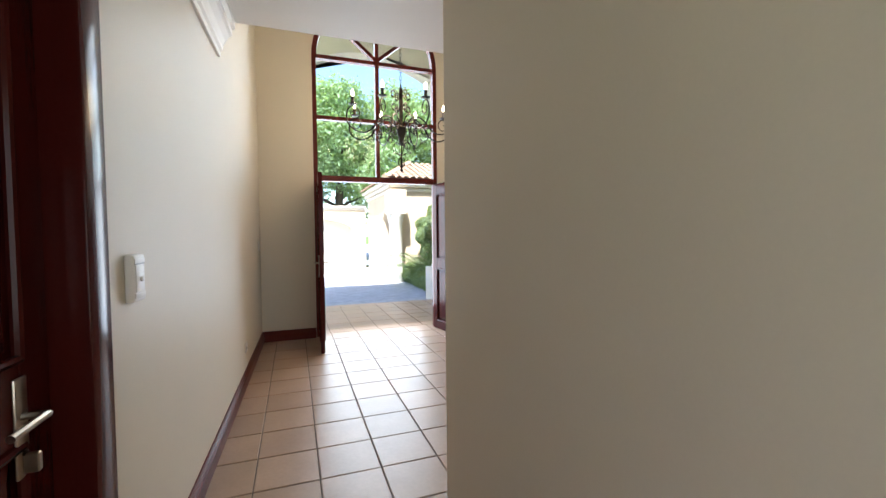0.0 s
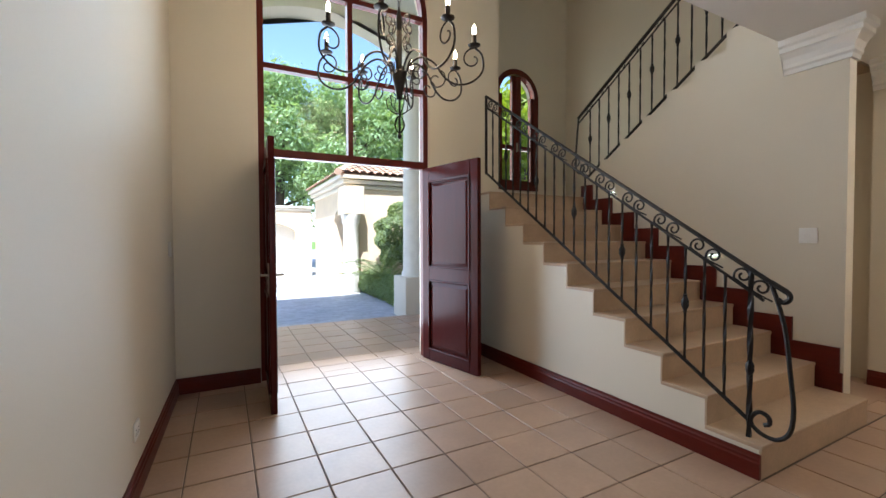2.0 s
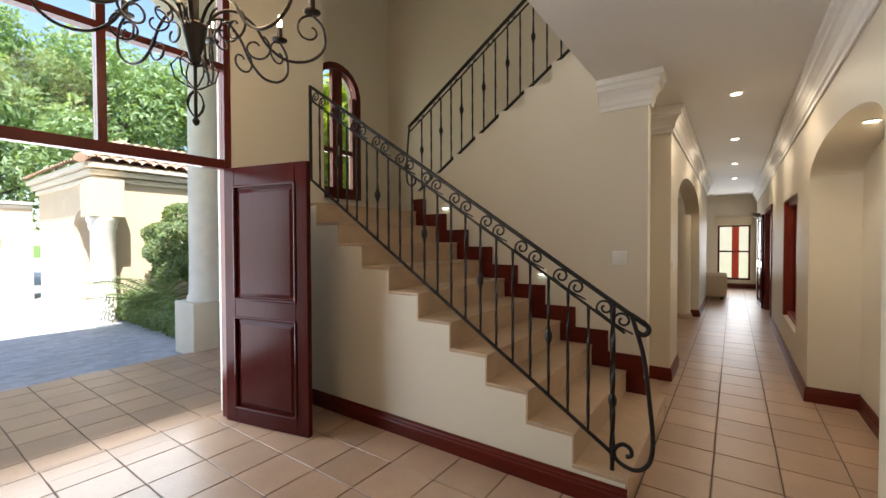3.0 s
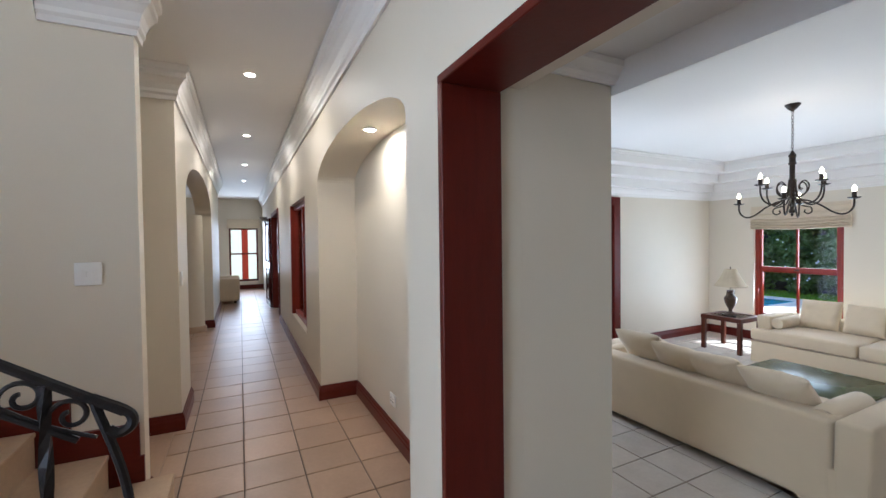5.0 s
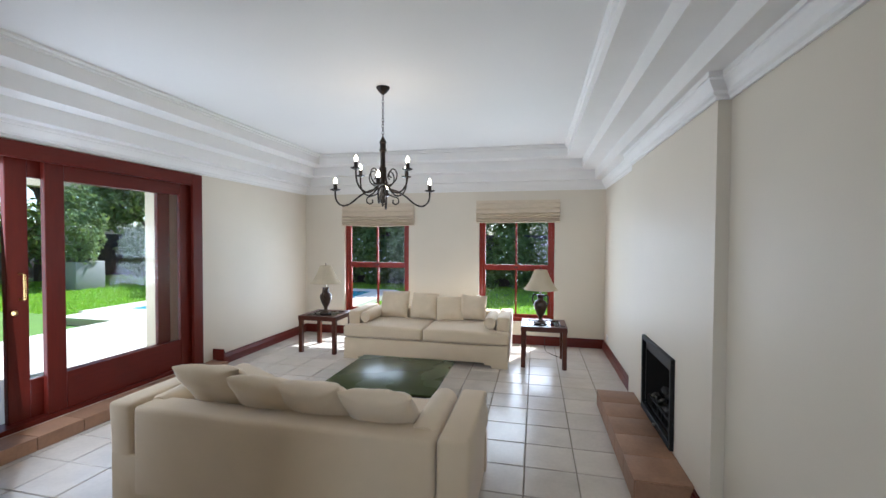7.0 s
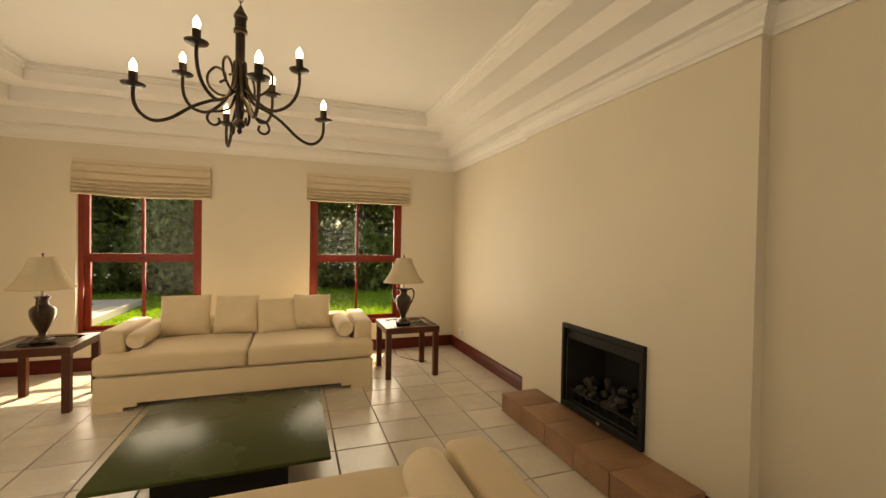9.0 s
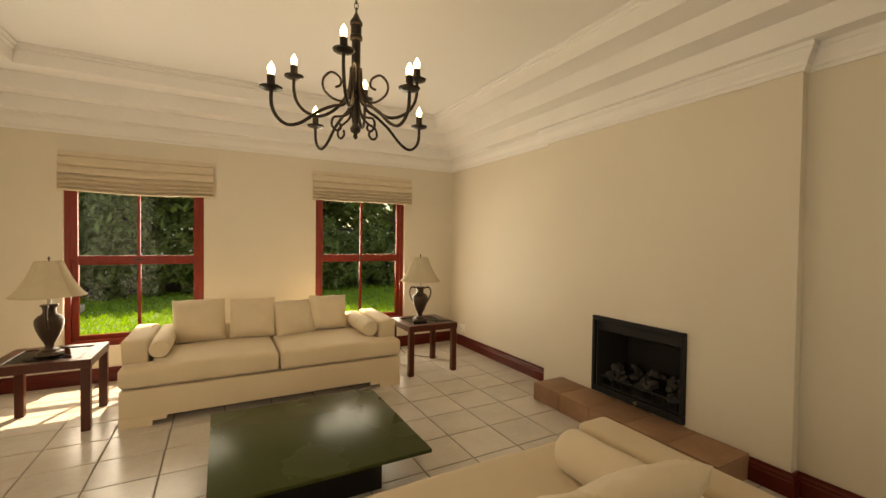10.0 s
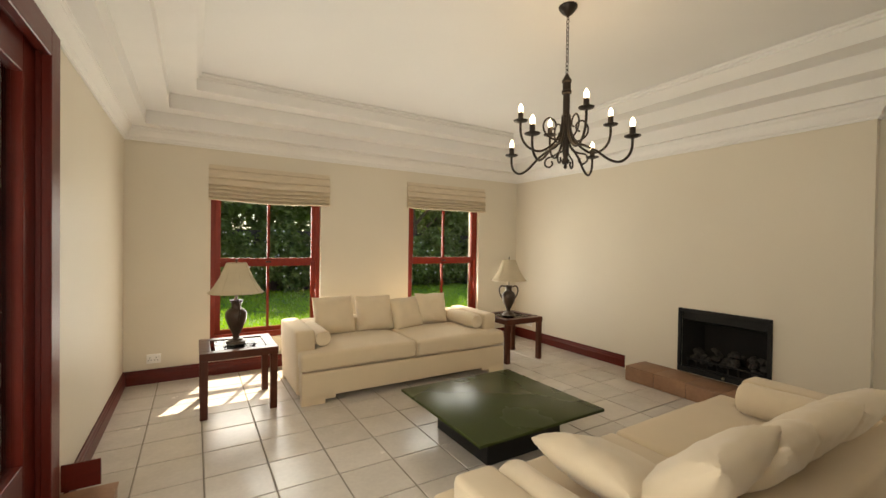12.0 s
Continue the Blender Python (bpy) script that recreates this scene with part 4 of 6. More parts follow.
def roman_blind(x0, x1, z0, z1):
    b = thing("roman_blind", "raised cream roman blind with stacked folds above the sash window", "blind", group="lounge blinds")
    part("headrail", box(x0 + 0.01, -5.477, z1 - 0.03, x1 - 0.01, -5.45, z1, 0.003, 1), M_BLIND, b)
    h = z1 - z0
    front = [(-5.448, z1), (-5.442, z1 - h * 0.12), (-5.430, z1 - h * 0.125)]
    cuts = (0.13, 0.36, 0.57, 0.69, 0.80, 0.90, 1.0)
    for i, (fa, fb) in enumerate(zip(cuts, cuts[1:])):
        za, zb = z1 - h * fa, z1 - h * fb
        d = 0.030 + 0.003 * i
        front += [(-5.445, za - 0.004), (-5.445 + d * 0.75, za - (za - zb) * 0.55), (-5.445 + d, zb + 0.012), (-5.445 + d - 0.002, zb + 0.005), (-5.445 + d - 0.010, zb + 0.002)]
    front.append((-5.445, z0 + 0.004))
    poly = front + [(-5.465, z0 + 0.005), (-5.465, z1)]
    # fold lines sag slightly, differently along the width
    bm = bmesh.new()
    cols = []
    for i in range(25):
        f = i / 24
        x = x0 + (x1 - x0) * f
        sag = 0.006 * math.sin(math.pi * f) + 0.003 * math.sin(7.3 * f + x0)
        cols.append([bm.verts.new((x, y, z - sag * (z1 - z) / (z1 - z0) * 1.5)) for y, z in poly])
    for a, c in zip(cols, cols[1:]):
        for k in range(len(poly)):
            bm.faces.new((a[k], a[(k + 1) % len(poly)], c[(k + 1) % len(poly)], c[k]))
    bm.faces.new(cols[0][::-1])
    bm.faces.new(cols[-1])
    bmesh.ops.recalc_face_normals(bm, faces=bm.faces[:])
    part("folds", bm, M_BLIND, b)
    return b


roman_blind(4.035, 5.265, 1.595, 1.965)
roman_blind(1.775, 3.02, 1.645, 1.985)

# ---- sliding door and its step ----
sd = thing("door_sliding", "wide dark mahogany glazed sliding door to the garden", "door", kind="structure")
part("casing", box(5.925, -3.195, -0.1, 5.962, -3.06, 2.112, 0.004, 1), M_WOOD, sd)
part("casing", box(5.925, -3.06, 1.985, 5.962, -0.2, 2.112, 0.004, 1), M_WOODX, sd)
part("frame_post", box(5.965, -3.149, -0.099, 6.13, -3.09, 2.069), M_WOOD, sd)
part("frame_post", box(5.965, -0.36, -0.099, 6.13, -0.301, 2.069), M_WOOD, sd)
part("frame_head", box(5.965, -3.09, 2.01, 6.13, -0.36, 2.069), M_WOODX, sd)
part("track", box(5.965, -3.09, -0.099, 6.13, -0.36, -0.06), M_WOODX, sd)
for y0, y1, x in ((-3.09, -1.645, 5.985), (-2.86, -1.42, 6.04)):
    p = part("panel", box(x, y0, -0.06, x + 0.045, y0 + 0.15, 2.01, 0.004, 1), M_WOOD, sd, "framed glass panel")
    part("stile", box(x, y1 - 0.145, -0.06, x + 0.045, y1, 2.01, 0.004, 1), M_WOOD, p)
    part("rail", box(x, y0 + 0.15, 1.86, x + 0.045, y1 - 0.145, 2.01, 0.003, 1), M_WOODX, p)
    part("rail", box(x, y0 + 0.15, -0.06, x + 0.045, y1 - 0.145, 0.25, 0.003, 1), M_WOODX, p)
    o = part("pane", box(x + 0.02, y0 + 0.15, 0.25, x + 0.026, y1 - 0.145, 1.86), M_GLASS, p, smooth=False)
    o.visible_shadow = False
part("pull_handle", tube(smooth_line([(6.04, -1.505, 1.10), (5.99, -1.505, 1.095), (5.985, -1.505, 1.06), (5.985, -1.505, 0.94), (5.99, -1.505, 0.905), (6.04, -1.505, 0.90)], 5), 0.009, 8), M_BRASS, sd, "brass pull handle")
part("lock", lathe([(0.022, 0), (0.022, 0.006), (0.01, 0.024)], (0, 0, 0), 12), M_BRASS, sd, "brass lock", m=pose(6.04, -1.469, 0.80, 0, -90, 0))
step = thing("garden_step", "clay-tiled step below the sliding door", "step", kind="structure")
part("body", box(5.74, -3.36, LZ - 0.006, 5.958, -0.1, -0.112), M_GROUT, step, smooth=False)
for i in range(10):
    y = -3.36 + i * 0.326
    part("tile", box(5.722, y + 0.003, -0.112, 5.958, y + 0.323, -0.1, 0.003, 1), M_HEARTH, step)
    part("tile", box(5.728, y + 0.003, LZ, 5.74, y + 0.323, -0.114, 0.003, 1), M_HEARTH, step)
skirt("step_end", [(5.958, -3.37), (5.80, -3.37)], z=-0.1)

# ---- fireplace ----
hearth = thing("hearth", "low raised hearth of brown clay tiles below the fireplace", "hearth")
part("body", box(1.2, -3.28, LZ, 1.518, -1.76, -0.067), M_GROUT, hearth, smooth=False)
hy = [-3.29, -2.982, -2.674, -2.366, -2.058, -1.75]
for a, c in zip(hy, hy[1:]):
    part("tile", box(1.197, a + 0.002, -0.067, 1.53, c - 0.002, -0.055, 0.004, 2), M_HEARTH, hearth)
    part("tile", box(1.518, a + 0.002, LZ + 0.001, 1.528, c - 0.002, -0.068, 0.003, 1), M_HEARTH, hearth)
for y0 in (-3.29, -1.76):
    part("tile", box(1.197, y0, LZ + 0.001, 1.518, y0 + 0.01, -0.068, 0.003, 1), M_HEARTH, hearth)
fp = thing("gas_fireplace", "black built-in gas fireplace with ceramic coals", "fireplace")
fy0, fy1, fz0, fz1 = -2.925, -2.14, -0.045, 0.58
bm = bmesh.new()
for b4 in ((fy0, fz0, fy1, fz0 + 0.05), (fy0, fz1 - 0.035, fy1, fz1), (fy0, fz0 + 0.05, fy0 + 0.03, fz1 - 0.035), (fy1 - 0.03, fz0 + 0.05, fy1, fz1 - 0.035)):
    box(1.19, b4[0], b4[1], 1.222, b4[2], b4[3], 0.004, 1, bm)
part("surround", bm, M_BLACK, fp)
bm = bmesh.new()
x0, x1 = 0.88, 1.19
ring = lambda x, m: [bm.verts.new(c) for c in ((x, fy0 + m, fz0 + m), (x, fy1 - m, fz0 + m), (x, fy1 - m, fz1 - m), (x, fy0 + m, fz1 - m))]
a, c = ring(x1, 0.03), ring(x0, 0.09)
for i in range(4):
    bm.faces.new((a[i], a[(i + 1) % 4], c[(i + 1) % 4], c[i]))
bm.faces.new(c)
part("firebox", bm, M_BRICK, fp, "sooty firebox lining", smooth=False)
part("hood", prism([(1.19, fz1 - 0.035), (1.19, fz1 - 0.11), (1.15, fz1 - 0.13), (1.10, fz1 - 0.035)], "y", fy0 + 0.03, fy1 - 0.03), M_BLACK, fp, smooth=False)
bm = bmesh.new()
for i in range(8):
    y = fy0 + 0.08 + i * (fy1 - fy0 - 0.16) / 7
    tube([(1.17, y, fz0 + 0.05), (1.172, y, fz0 + 0.13)], 0.006, 6, bm)
for z in (0.055, 0.13):
    tube([(1.171, fy0 + 0.06, fz0 + z), (1.171, fy1 - 0.06, fz0 + z)], 0.008, 6, bm)
part("grate", bm, M_BLACK, fp)
part("control_knob", lathe([(0.012, 0), (0.012, 0.012), (0.008, 0.016)], (0, 0, 0), 12), M_CHROME, fp, m=pose(1.222, -2.5, fz0 + 0.025, 0, 90, 0))
rng = random.Random(4)
for i in range(44):
    bm = bmesh.new()
    bmesh.ops.create_icosphere(bm, subdivisions=1, radius=rng.uniform(0.022, 0.042))
    for v in bm.verts:
        v.co *= rng.uniform(0.75, 1.2)
    row = i % 3
    part("coal", bm, M_COAL, fp, smooth=False, m=pose(0.99 + row * 0.065 + rng.uniform(-0.02, 0.02), rng.uniform(fy0 + 0.1, fy1 - 0.1), fz0 + 0.10 + rng.uniform(0, 0.06) + (2 - row) * 0.03, *[rng.uniform(0, 360) for _ in range(3)]))


# ---- sofas ----
def bevel_sharp(bm, off, segs=3):
    """Rounds only the edges where faces meet at an angle."""
    es = [e for e in bm.edges if len(e.link_faces) == 2 and e.calc_face_angle(0) > 0.5]
    bmesh.ops.bevel(bm, geom=es, offset=off, segments=segs, profile=0.5, affect="EDGES", clamp_overlap=True)
    return bm


def pillow(w, h, t, seed=0):
    """A plump square scatter cushion with pinched corners, upright in x-z with thickness along y, standing on z = 0."""
    bm = bmesh.new()
    n = 26
    V = [[[None] * (n + 1) for _ in range(n + 1)] for _ in range(2)]
    for k, s in enumerate((-1, 1)):
        for i in range(n + 1):
            for j in range(n + 1):
                if k and (i in (0, n) or j in (0, n)):
                    V[k][i][j] = V[0][i][j]
                    continue
                # finer columns near the seams
                u, v = math.sin((2 * i / n - 1) * math.pi / 2), math.sin((2 * j / n - 1) * math.pi / 2)
                f = (max(0, 1 - abs(u) ** 3.2) * max(0, 1 - abs(v) ** 3.2)) ** 0.48
                x = u * w / 2 * (1 - 0.04 * (1 - abs(v) ** 3) * abs(u) ** 2)
                z = (v * (1 - 0.04 * (1 - abs(u) ** 3) * abs(v) ** 2) + 1) * h / 2
                # slack in the lower half, creases running in from the corners
                y = t / 2 * f * (1 - 0.14 * v)
                c = abs(u * v) ** 1.5
                q = math.atan2(1 - abs(v), 1 - abs(u) + 1e-6)
                y += 0.011 * c * f ** 0.5 * math.sin(q * 13 + seed * 1.7 + s)
                y += 0.010 * noise.noise(Vector((u * 2.2 + seed * 7.1, v * 2.2, s))) * f ** 0.6
                y += 0.004 * noise.noise(Vector((u * 6 + seed, v * 6, s * 2))) * f ** 0.4
                wob = 0.006 * noise.noise(Vector((u * 2 + seed, v * 2, 5.0)))
                V[k][i][j] = bm.verts.new((x + wob, s * y, z + wob))
    for k in range(2):
        for i in range(n):
            for j in range(n):
                q = (V[k][i][j], V[k][i + 1][j], V[k][i + 1][j + 1], V[k][i][j + 1])
                bm.faces.new(q if k == 0 else q[::-1])
    bmesh.ops.recalc_face_normals(bm, faces=bm.faces[:])
    return bm


def bolster(length, r):
    """A round arm bolster along y with gathered ends."""
    bm = bmesh.new()
    prof = [(0.01, -length / 2 + 0.012), (r * 0.5, -length / 2 + 0.004), (r * 0.85, -length / 2), (r * 0.98, -length / 2 + 0.02), (r * 1.0, -length / 4), (r * 1.03, 0), (r, length / 4), (r * 0.98, length / 2 - 0.02), (r * 0.85, length / 2), (r * 0.5, length / 2 - 0.004), (0.01, length / 2 - 0.012)]
    lathe(prof, (0, 0, 0), 20, bm)
    for v in bm.verts:
        v.co += 0.004 * noise.noise_vector(v.co * 9)
    bm.transform(pose(0, 0, 0, 90, 0, 0))
    return bm


def sofa(name, at, rz, label):
    """Two-seat sofa 2.17 m wide; its front faces -y, its back line lies on y = 0 of its own frame, its feet at z = 0."""
    s = thing(name, label, "sofa", at=at, rz=rz)
    W, D = 2.17, 0.90
    hw = W / 2
    # front skirt with a shallow shaped cut-out between block feet
    cut = [(-hw, 0.0), (-hw + 0.20, 0.0), (-hw + 0.22, 0.035), (-hw + 0.30, 0.045), (-hw + 0.36, 0.075), (hw - 0.36, 0.075), (hw - 0.30, 0.045), (hw - 0.22, 0.035), (hw - 0.20, 0.0), (hw, 0.0)]
    bm = box(-hw, -D, 0.06, hw, -D + 0.07, 0.274, 0.012, 3)
    for sx in (-1, 1):
        box(min(sx * hw, sx * (hw - 0.2)), -D + 0.001, 0.0, max(sx * hw, sx * (hw - 0.2)), -D + 0.069, 0.075, bm=bm)
        box(min(sx * (hw - 0.2), sx * (hw - 0.29)), -D + 0.001, 0.035, max(sx * (hw - 0.2), sx * (hw - 0.29)), -D + 0.069, 0.075, bm=bm)
    part("front_skirt", bm, M_FABRIC, s)
    part("back_skirt", bevel_sharp(prism(cut + [(hw, 0.30), (-hw, 0.30)], "y", -0.08, -0.004), 0.006), M_FABRIC, s)
    part("seat_base", box(-hw + 0.012, -D + 0.065, 0.085, hw - 0.012, -0.075, 0.283), M_FABRIC, s)
    for sx in (-1, 1):
        bm = box(-0.085, -D + 0.17, 0.03, 0.085, -0.003, 0.605, 0.026, 3)
        bmesh.ops.subdivide_edges(bm, edges=[e for e in bm.edges if e.calc_length() > 0.2], cuts=5, use_grid_fill=True)
        for v in bm.verts:
            v.co.x += sx * 0.02 * (v.co.z / 0.6)
            v.co += 0.005 * noise.noise_vector(v.co * 4 + Vector((sx, 0, 0)))
        part("arm", bm, M_FABRIC, s, m=pose(sx * (hw - 0.085), 0, 0))
    bm = box(-hw + 0.163, -0.20, 0.05, hw - 0.163, 0.0, 0.59, 0.028, 3)
    bmesh.ops.subdivide_edges(bm, edges=[e for e in bm.edges if e.calc_length() > 0.3], cuts=8, use_grid_fill=True)
    for v in bm.verts:
        v.co.y += 0.005 * noise.noise(v.co * 3)
        v.co.z += 0.004 * noise.noise(v.co * 4) if v.co.z > 0.5 else 0
    part("backrest", bm, M_FABRIC, s)
    for sx in (-1, 1):
        o = [(0.004, -D - 0.012), (hw + 0.006, -D - 0.012), (hw + 0.006, -D + 0.165), (hw - 0.172, -D + 0.165), (hw - 0.172, -0.19), (0.004, -0.19)]
        o = [(sx * u, v) for u, v in o]
        bm = bevel_sharp(prism(o, "z", 0.287, 0.44), 0.035, 4)
        bmesh.ops.subdivide_edges(bm, edges=[e for e in bm.edges if e.calc_length() > 0.15], cuts=4, use_grid_fill=True)
        for v in bm.verts:
            f = max(0, 1 - ((abs(v.co.x) - 0.5) / 0.5) ** 2) * max(0, 1 - ((v.co.y + D * 0.6) / (D * 0.45)) ** 2)
            v.co.z += 0.022 * f if v.co.z > 0.36 else 0
            v.co += 0.004 * noise.noise_vector(v.co * 5)
        part("seat_cushion", bm, M_FABRIC, s)
    for sx in (-1, 1):
        for y in (-D + 0.05, -0.06):
            part("foot", box(sx * (hw - 0.06) - 0.03, y - 0.03, -0.0, sx * (hw - 0.06) + 0.03, y + 0.03, 0.03), M_BLACK, s)
    return s


sofa("sofa", (3.525, -5.06, LZ), 180, "cream linen two-seat sofa in front of the windows")
near = sofa("sofa", (3.525, -1.06, LZ), 0, "cream linen two-seat sofa with its back to the entry")
CU = "plump ivory cotton scatter cushion leaning on the sofa"
k = 0
for x, y, z, tilt, yaw, w in ((4.13, -4.80, 0.235, 20, 4, 0.43), (3.69, -4.81, 0.235, 20, -3, 0.41), (3.29, -4.79, 0.215, 24, 12, 0.40), (2.98, -4.83, 0.25, 16, -8, 0.38)):
    c = thing("cushion", CU, "cushion", pillow(w, w * 0.94, 0.18, k), M_CUSH, group="sofa cushions")
    c.matrix_world = pose(x, y, z, tilt, 0, yaw)
    k += 1
for x, z, tilt, roll, yaw, w in ((4.03, 0.31, -41, 1, 4, 0.44), (3.69, 0.295, -45, -4, 6, 0.42), (3.32, 0.295, -45, 4, -4, 0.42), (2.96, 0.29, -47, 0, 2, 0.42)):
    c = thing("cushion", CU, "cushion", pillow(w, w * 0.94, 0.165, k), M_CUSH, group="sofa cushions")
    c.matrix_world = pose(x, -1.42, z, tilt, roll, yaw)
    k += 1
c = thing("cushion", "plump ivory cotton cushion slumped against the sofa arm", "cushion", pillow(0.44, 0.40, 0.17, 11), M_CUSH, group="sofa cushions")
c.matrix_world = pose(3.90, -1.56, 0.29, 68, 0, 88)
BO = "round ivory bolster along the sofa arm"
for x, y, r in ((4.385, -4.62, 0.075), (2.68, -4.62, 0.08), (2.69, -1.46, 0.088), (4.40, -1.48, 0.085)):
    b = thing("bolster", BO, "bolster", bolster(0.56, r), M_CUSH, group="sofa bolsters")
    b.matrix_world = pose(x, y, LZ + 0.452 + r - 0.006)

# ---- coffee table ----
tb = thing("coffee_table", "low square dark green lacquered coffee table with pedestal base", "table")
part("tabletop", box(2.962, -3.47, 0.045, 4.02, -2.446, 0.066, 0.004, 2), M_GREEN, tb)
part("pedestal", box(3.17, -3.27, LZ, 3.81, -2.65, 0.045, 0.004, 1), M_BLACK, tb)


# ---- end tables and lamps ----
def end_table(x0, x1, y0, y1, group):
    t = thing("end_table", "dark mahogany end table with inset glass top beside the sofa", "table", group=group)
    z = 0.312
    for x in (x0, x1 - 0.055):
        for y in (y0, y1 - 0.055):
            part("leg", box(x, y, LZ, x + 0.055, y + 0.055, z - 0.062, 0.004, 1), M_TABLEWOOD, t)
    bm = bmesh.new()
    for b6 in ((x0 - 0.005, y0 - 0.005, x1 + 0.005, y0 + 0.075), (x0 - 0.005, y1 - 0.075, x1 + 0.005, y1 + 0.005), (x0 - 0.005, y0 + 0.075, x0 + 0.075, y1 - 0.075), (x1 - 0.075, y0 + 0.075, x1 + 0.005, y1 - 0.075)):
        box(b6[0], b6[1], z - 0.062, b6[2], b6[3], z, 0.003, 1, bm)
    part("top_frame", bm, M_TABLEWOOD, t)
    part("glass_top", box(x0 + 0.076, y0 + 0.076, z - 0.016, x1 - 0.076, y1 - 0.076, z - 0.006), M_TOPGLASS, t, "clear inset glass", smooth=False)
    return t


end_table(1.735, 2.285, -4.83, -4.29, "end tables")
end_table(4.785, 5.345, -4.81, -4.255, "end tables")


def table_lamp(x, y, z, turn):
    l = thing("table_lamp", "urn-shaped bronze table lamp with pleated cream shade", "lamp", at=(x, y, z), rz=turn, group="table lamps")
    part("foot", lathe([(0.075, 0), (0.082, 0.008), (0.08, 0.02), (0.06, 0.028), (0.055, 0.04), (0.03, 0.05)], segs=8), M_URN, l)
    part("urn", lathe([(0.028, 0.05), (0.024, 0.065), (0.03, 0.085), (0.05, 0.125), (0.072, 0.18), (0.083, 0.225), (0.082, 0.26), (0.065, 0.285), (0.042, 0.30), (0.036, 0.32), (0.04, 0.345), (0.052, 0.36), (0.05, 0.368), (0.02, 0.372)], segs=24, wave=lambda a: 1 + 0.025 * math.cos(10 * a)), M_URN, l)
    for s in (-1, 1):
        pts = smooth_line([(s * 0.045, 0, 0.352), (s * 0.085, 0, 0.365), (s * 0.112, 0, 0.335), (s * 0.112, 0, 0.285), (s * 0.095, 0, 0.24), (s * 0.072, 0, 0.20)], 6)
        part("handle", tube(pts, 0.009, 8), M_URN, l)
    part("neck", lathe([(0.012, 0.37), (0.012, 0.44), (0.016, 0.445), (0.016, 0.47)], segs=12), M_CHROME, l)
    prof = [(0.215, 0.435), (0.198, 0.452), (0.165, 0.50), (0.132, 0.56), (0.106, 0.62), (0.085, 0.675), (0.077, 0.685)]
    bm = bmesh.new()
    segs = 48
    shape = lambda a: 1 + 0.018 * abs(math.sin(4 * a)) - 0.012
    for inner in (0, 1):
        rings = []
        for r, zz in prof:
            rings.append([bm.verts.new(((r - 0.003 * inner) * shape(2 * math.pi * i / segs) * math.cos(2 * math.pi * i / segs), (r - 0.003 * inner) * shape(2 * math.pi * i / segs) * math.sin(2 * math.pi * i / segs), zz)) for i in range(segs)])
        for a, c in zip(rings, rings[1:]):
            for i in range(segs):
                q = (a[i], a[(i + 1) % segs], c[(i + 1) % segs], c[i])
                bm.faces.new(q if not inner else q[::-1])
        if inner:
            for i in range(segs):
                bm.faces.new((first[0][i], first[0][(i + 1) % segs], rings[0][(i + 1) % segs], rings[0][i]))
                bm.faces.new((first[-1][i], first[-1][(i + 1) % segs], rings[-1][(i + 1) % segs], rings[-1][i]))
        first = rings
    bmesh.ops.recalc_face_normals(bm, faces=bm.faces[:])
    sh = part("shade", bm, M_SHADE, l, "bell-shaped pleated cream fabric shade")
    bm = bmesh.new()
    for k in range(8):
        a = 2 * math.pi * k / 8
        tube([(r * shape(a) * math.cos(a) * 1.004, r * shape(a) * math.sin(a) * 1.004, zz) for r, zz in prof], 0.0028, 5, bm)
    for r, zz in (prof[0], prof[-1]):
        tube([(r * shape(2 * math.pi * i / 48) * math.cos(2 * math.pi * i / 48), r * shape(2 * math.pi * i / 48) * math.sin(2 * math.pi * i / 48), zz) for i in range(48)], 0.004, 5, bm, closed=True)
    part("trim", bm, M_SHADE, sh)
    part("finial", lathe([(0.004, 0.66), (0.004, 0.70), (0.009, 0.705), (0.006, 0.718), (0.001, 0.724)], segs=10), M_URN, l)
    return l


table_lamp(2.052, -4.55, 0.312, -30)
table_lamp(5.077, -4.534, 0.312, 97)
for x0, y0, pts in ((2.0, -4.5, [(1.92, -4.62, 0.318), (1.86, -4.50, 0.318), (1.80, -4.40, 0.318), (1.75, -4.36, 0.316)]), (5.1, -4.4, [(5.0, -4.46, 0.318), (4.93, -4.40, 0.318), (5.0, -4.35, 0.318), (5.1, -4.33, 0.318), (5.18, -4.40, 0.318), (5.10, -4.44, 0.319)])):
    thing("lamp_cable", "thin dark lamp cable coiled on the end table", "cable", tube(smooth_line(pts, 6), 0.004, 6), M_BLACK, group="lamp cables")
thing("floor_cable", "thin dark lamp cable lying on the floor tiles", "cable", tube(smooth_line([(1.98, -5.42, LZ + 0.14), (1.97, -5.2, LZ + 0.006), (1.90, -4.98, LZ + 0.006), (1.80, -4.86, LZ + 0.006), (1.70, -4.80, LZ + 0.006)], 6), 0.004, 6), M_BLACK)


# ---- small fixtures ----
def plate(name, label, cat, at, rz, w, h, t=0.012, toggles=1, group=""):
    """A wall plate with rockers; its back lies on the wall, its face looks along -y of its own frame."""
    p = thing(name, label, cat, at=at, rz=rz, group=group)
    part("cover", box(-w / 2, -t, -h / 2, w / 2, 0, h / 2, 0.004, 2), M_PLASTIC, p)
    for i in range(toggles):
        x = (i - (toggles - 1) / 2) * 0.03
        part("rocker", box(x - 0.011, -t - 0.004, -0.018, x + 0.011, -t, 0.018, 0.002, 1), M_PLASTIC, p)
    return p


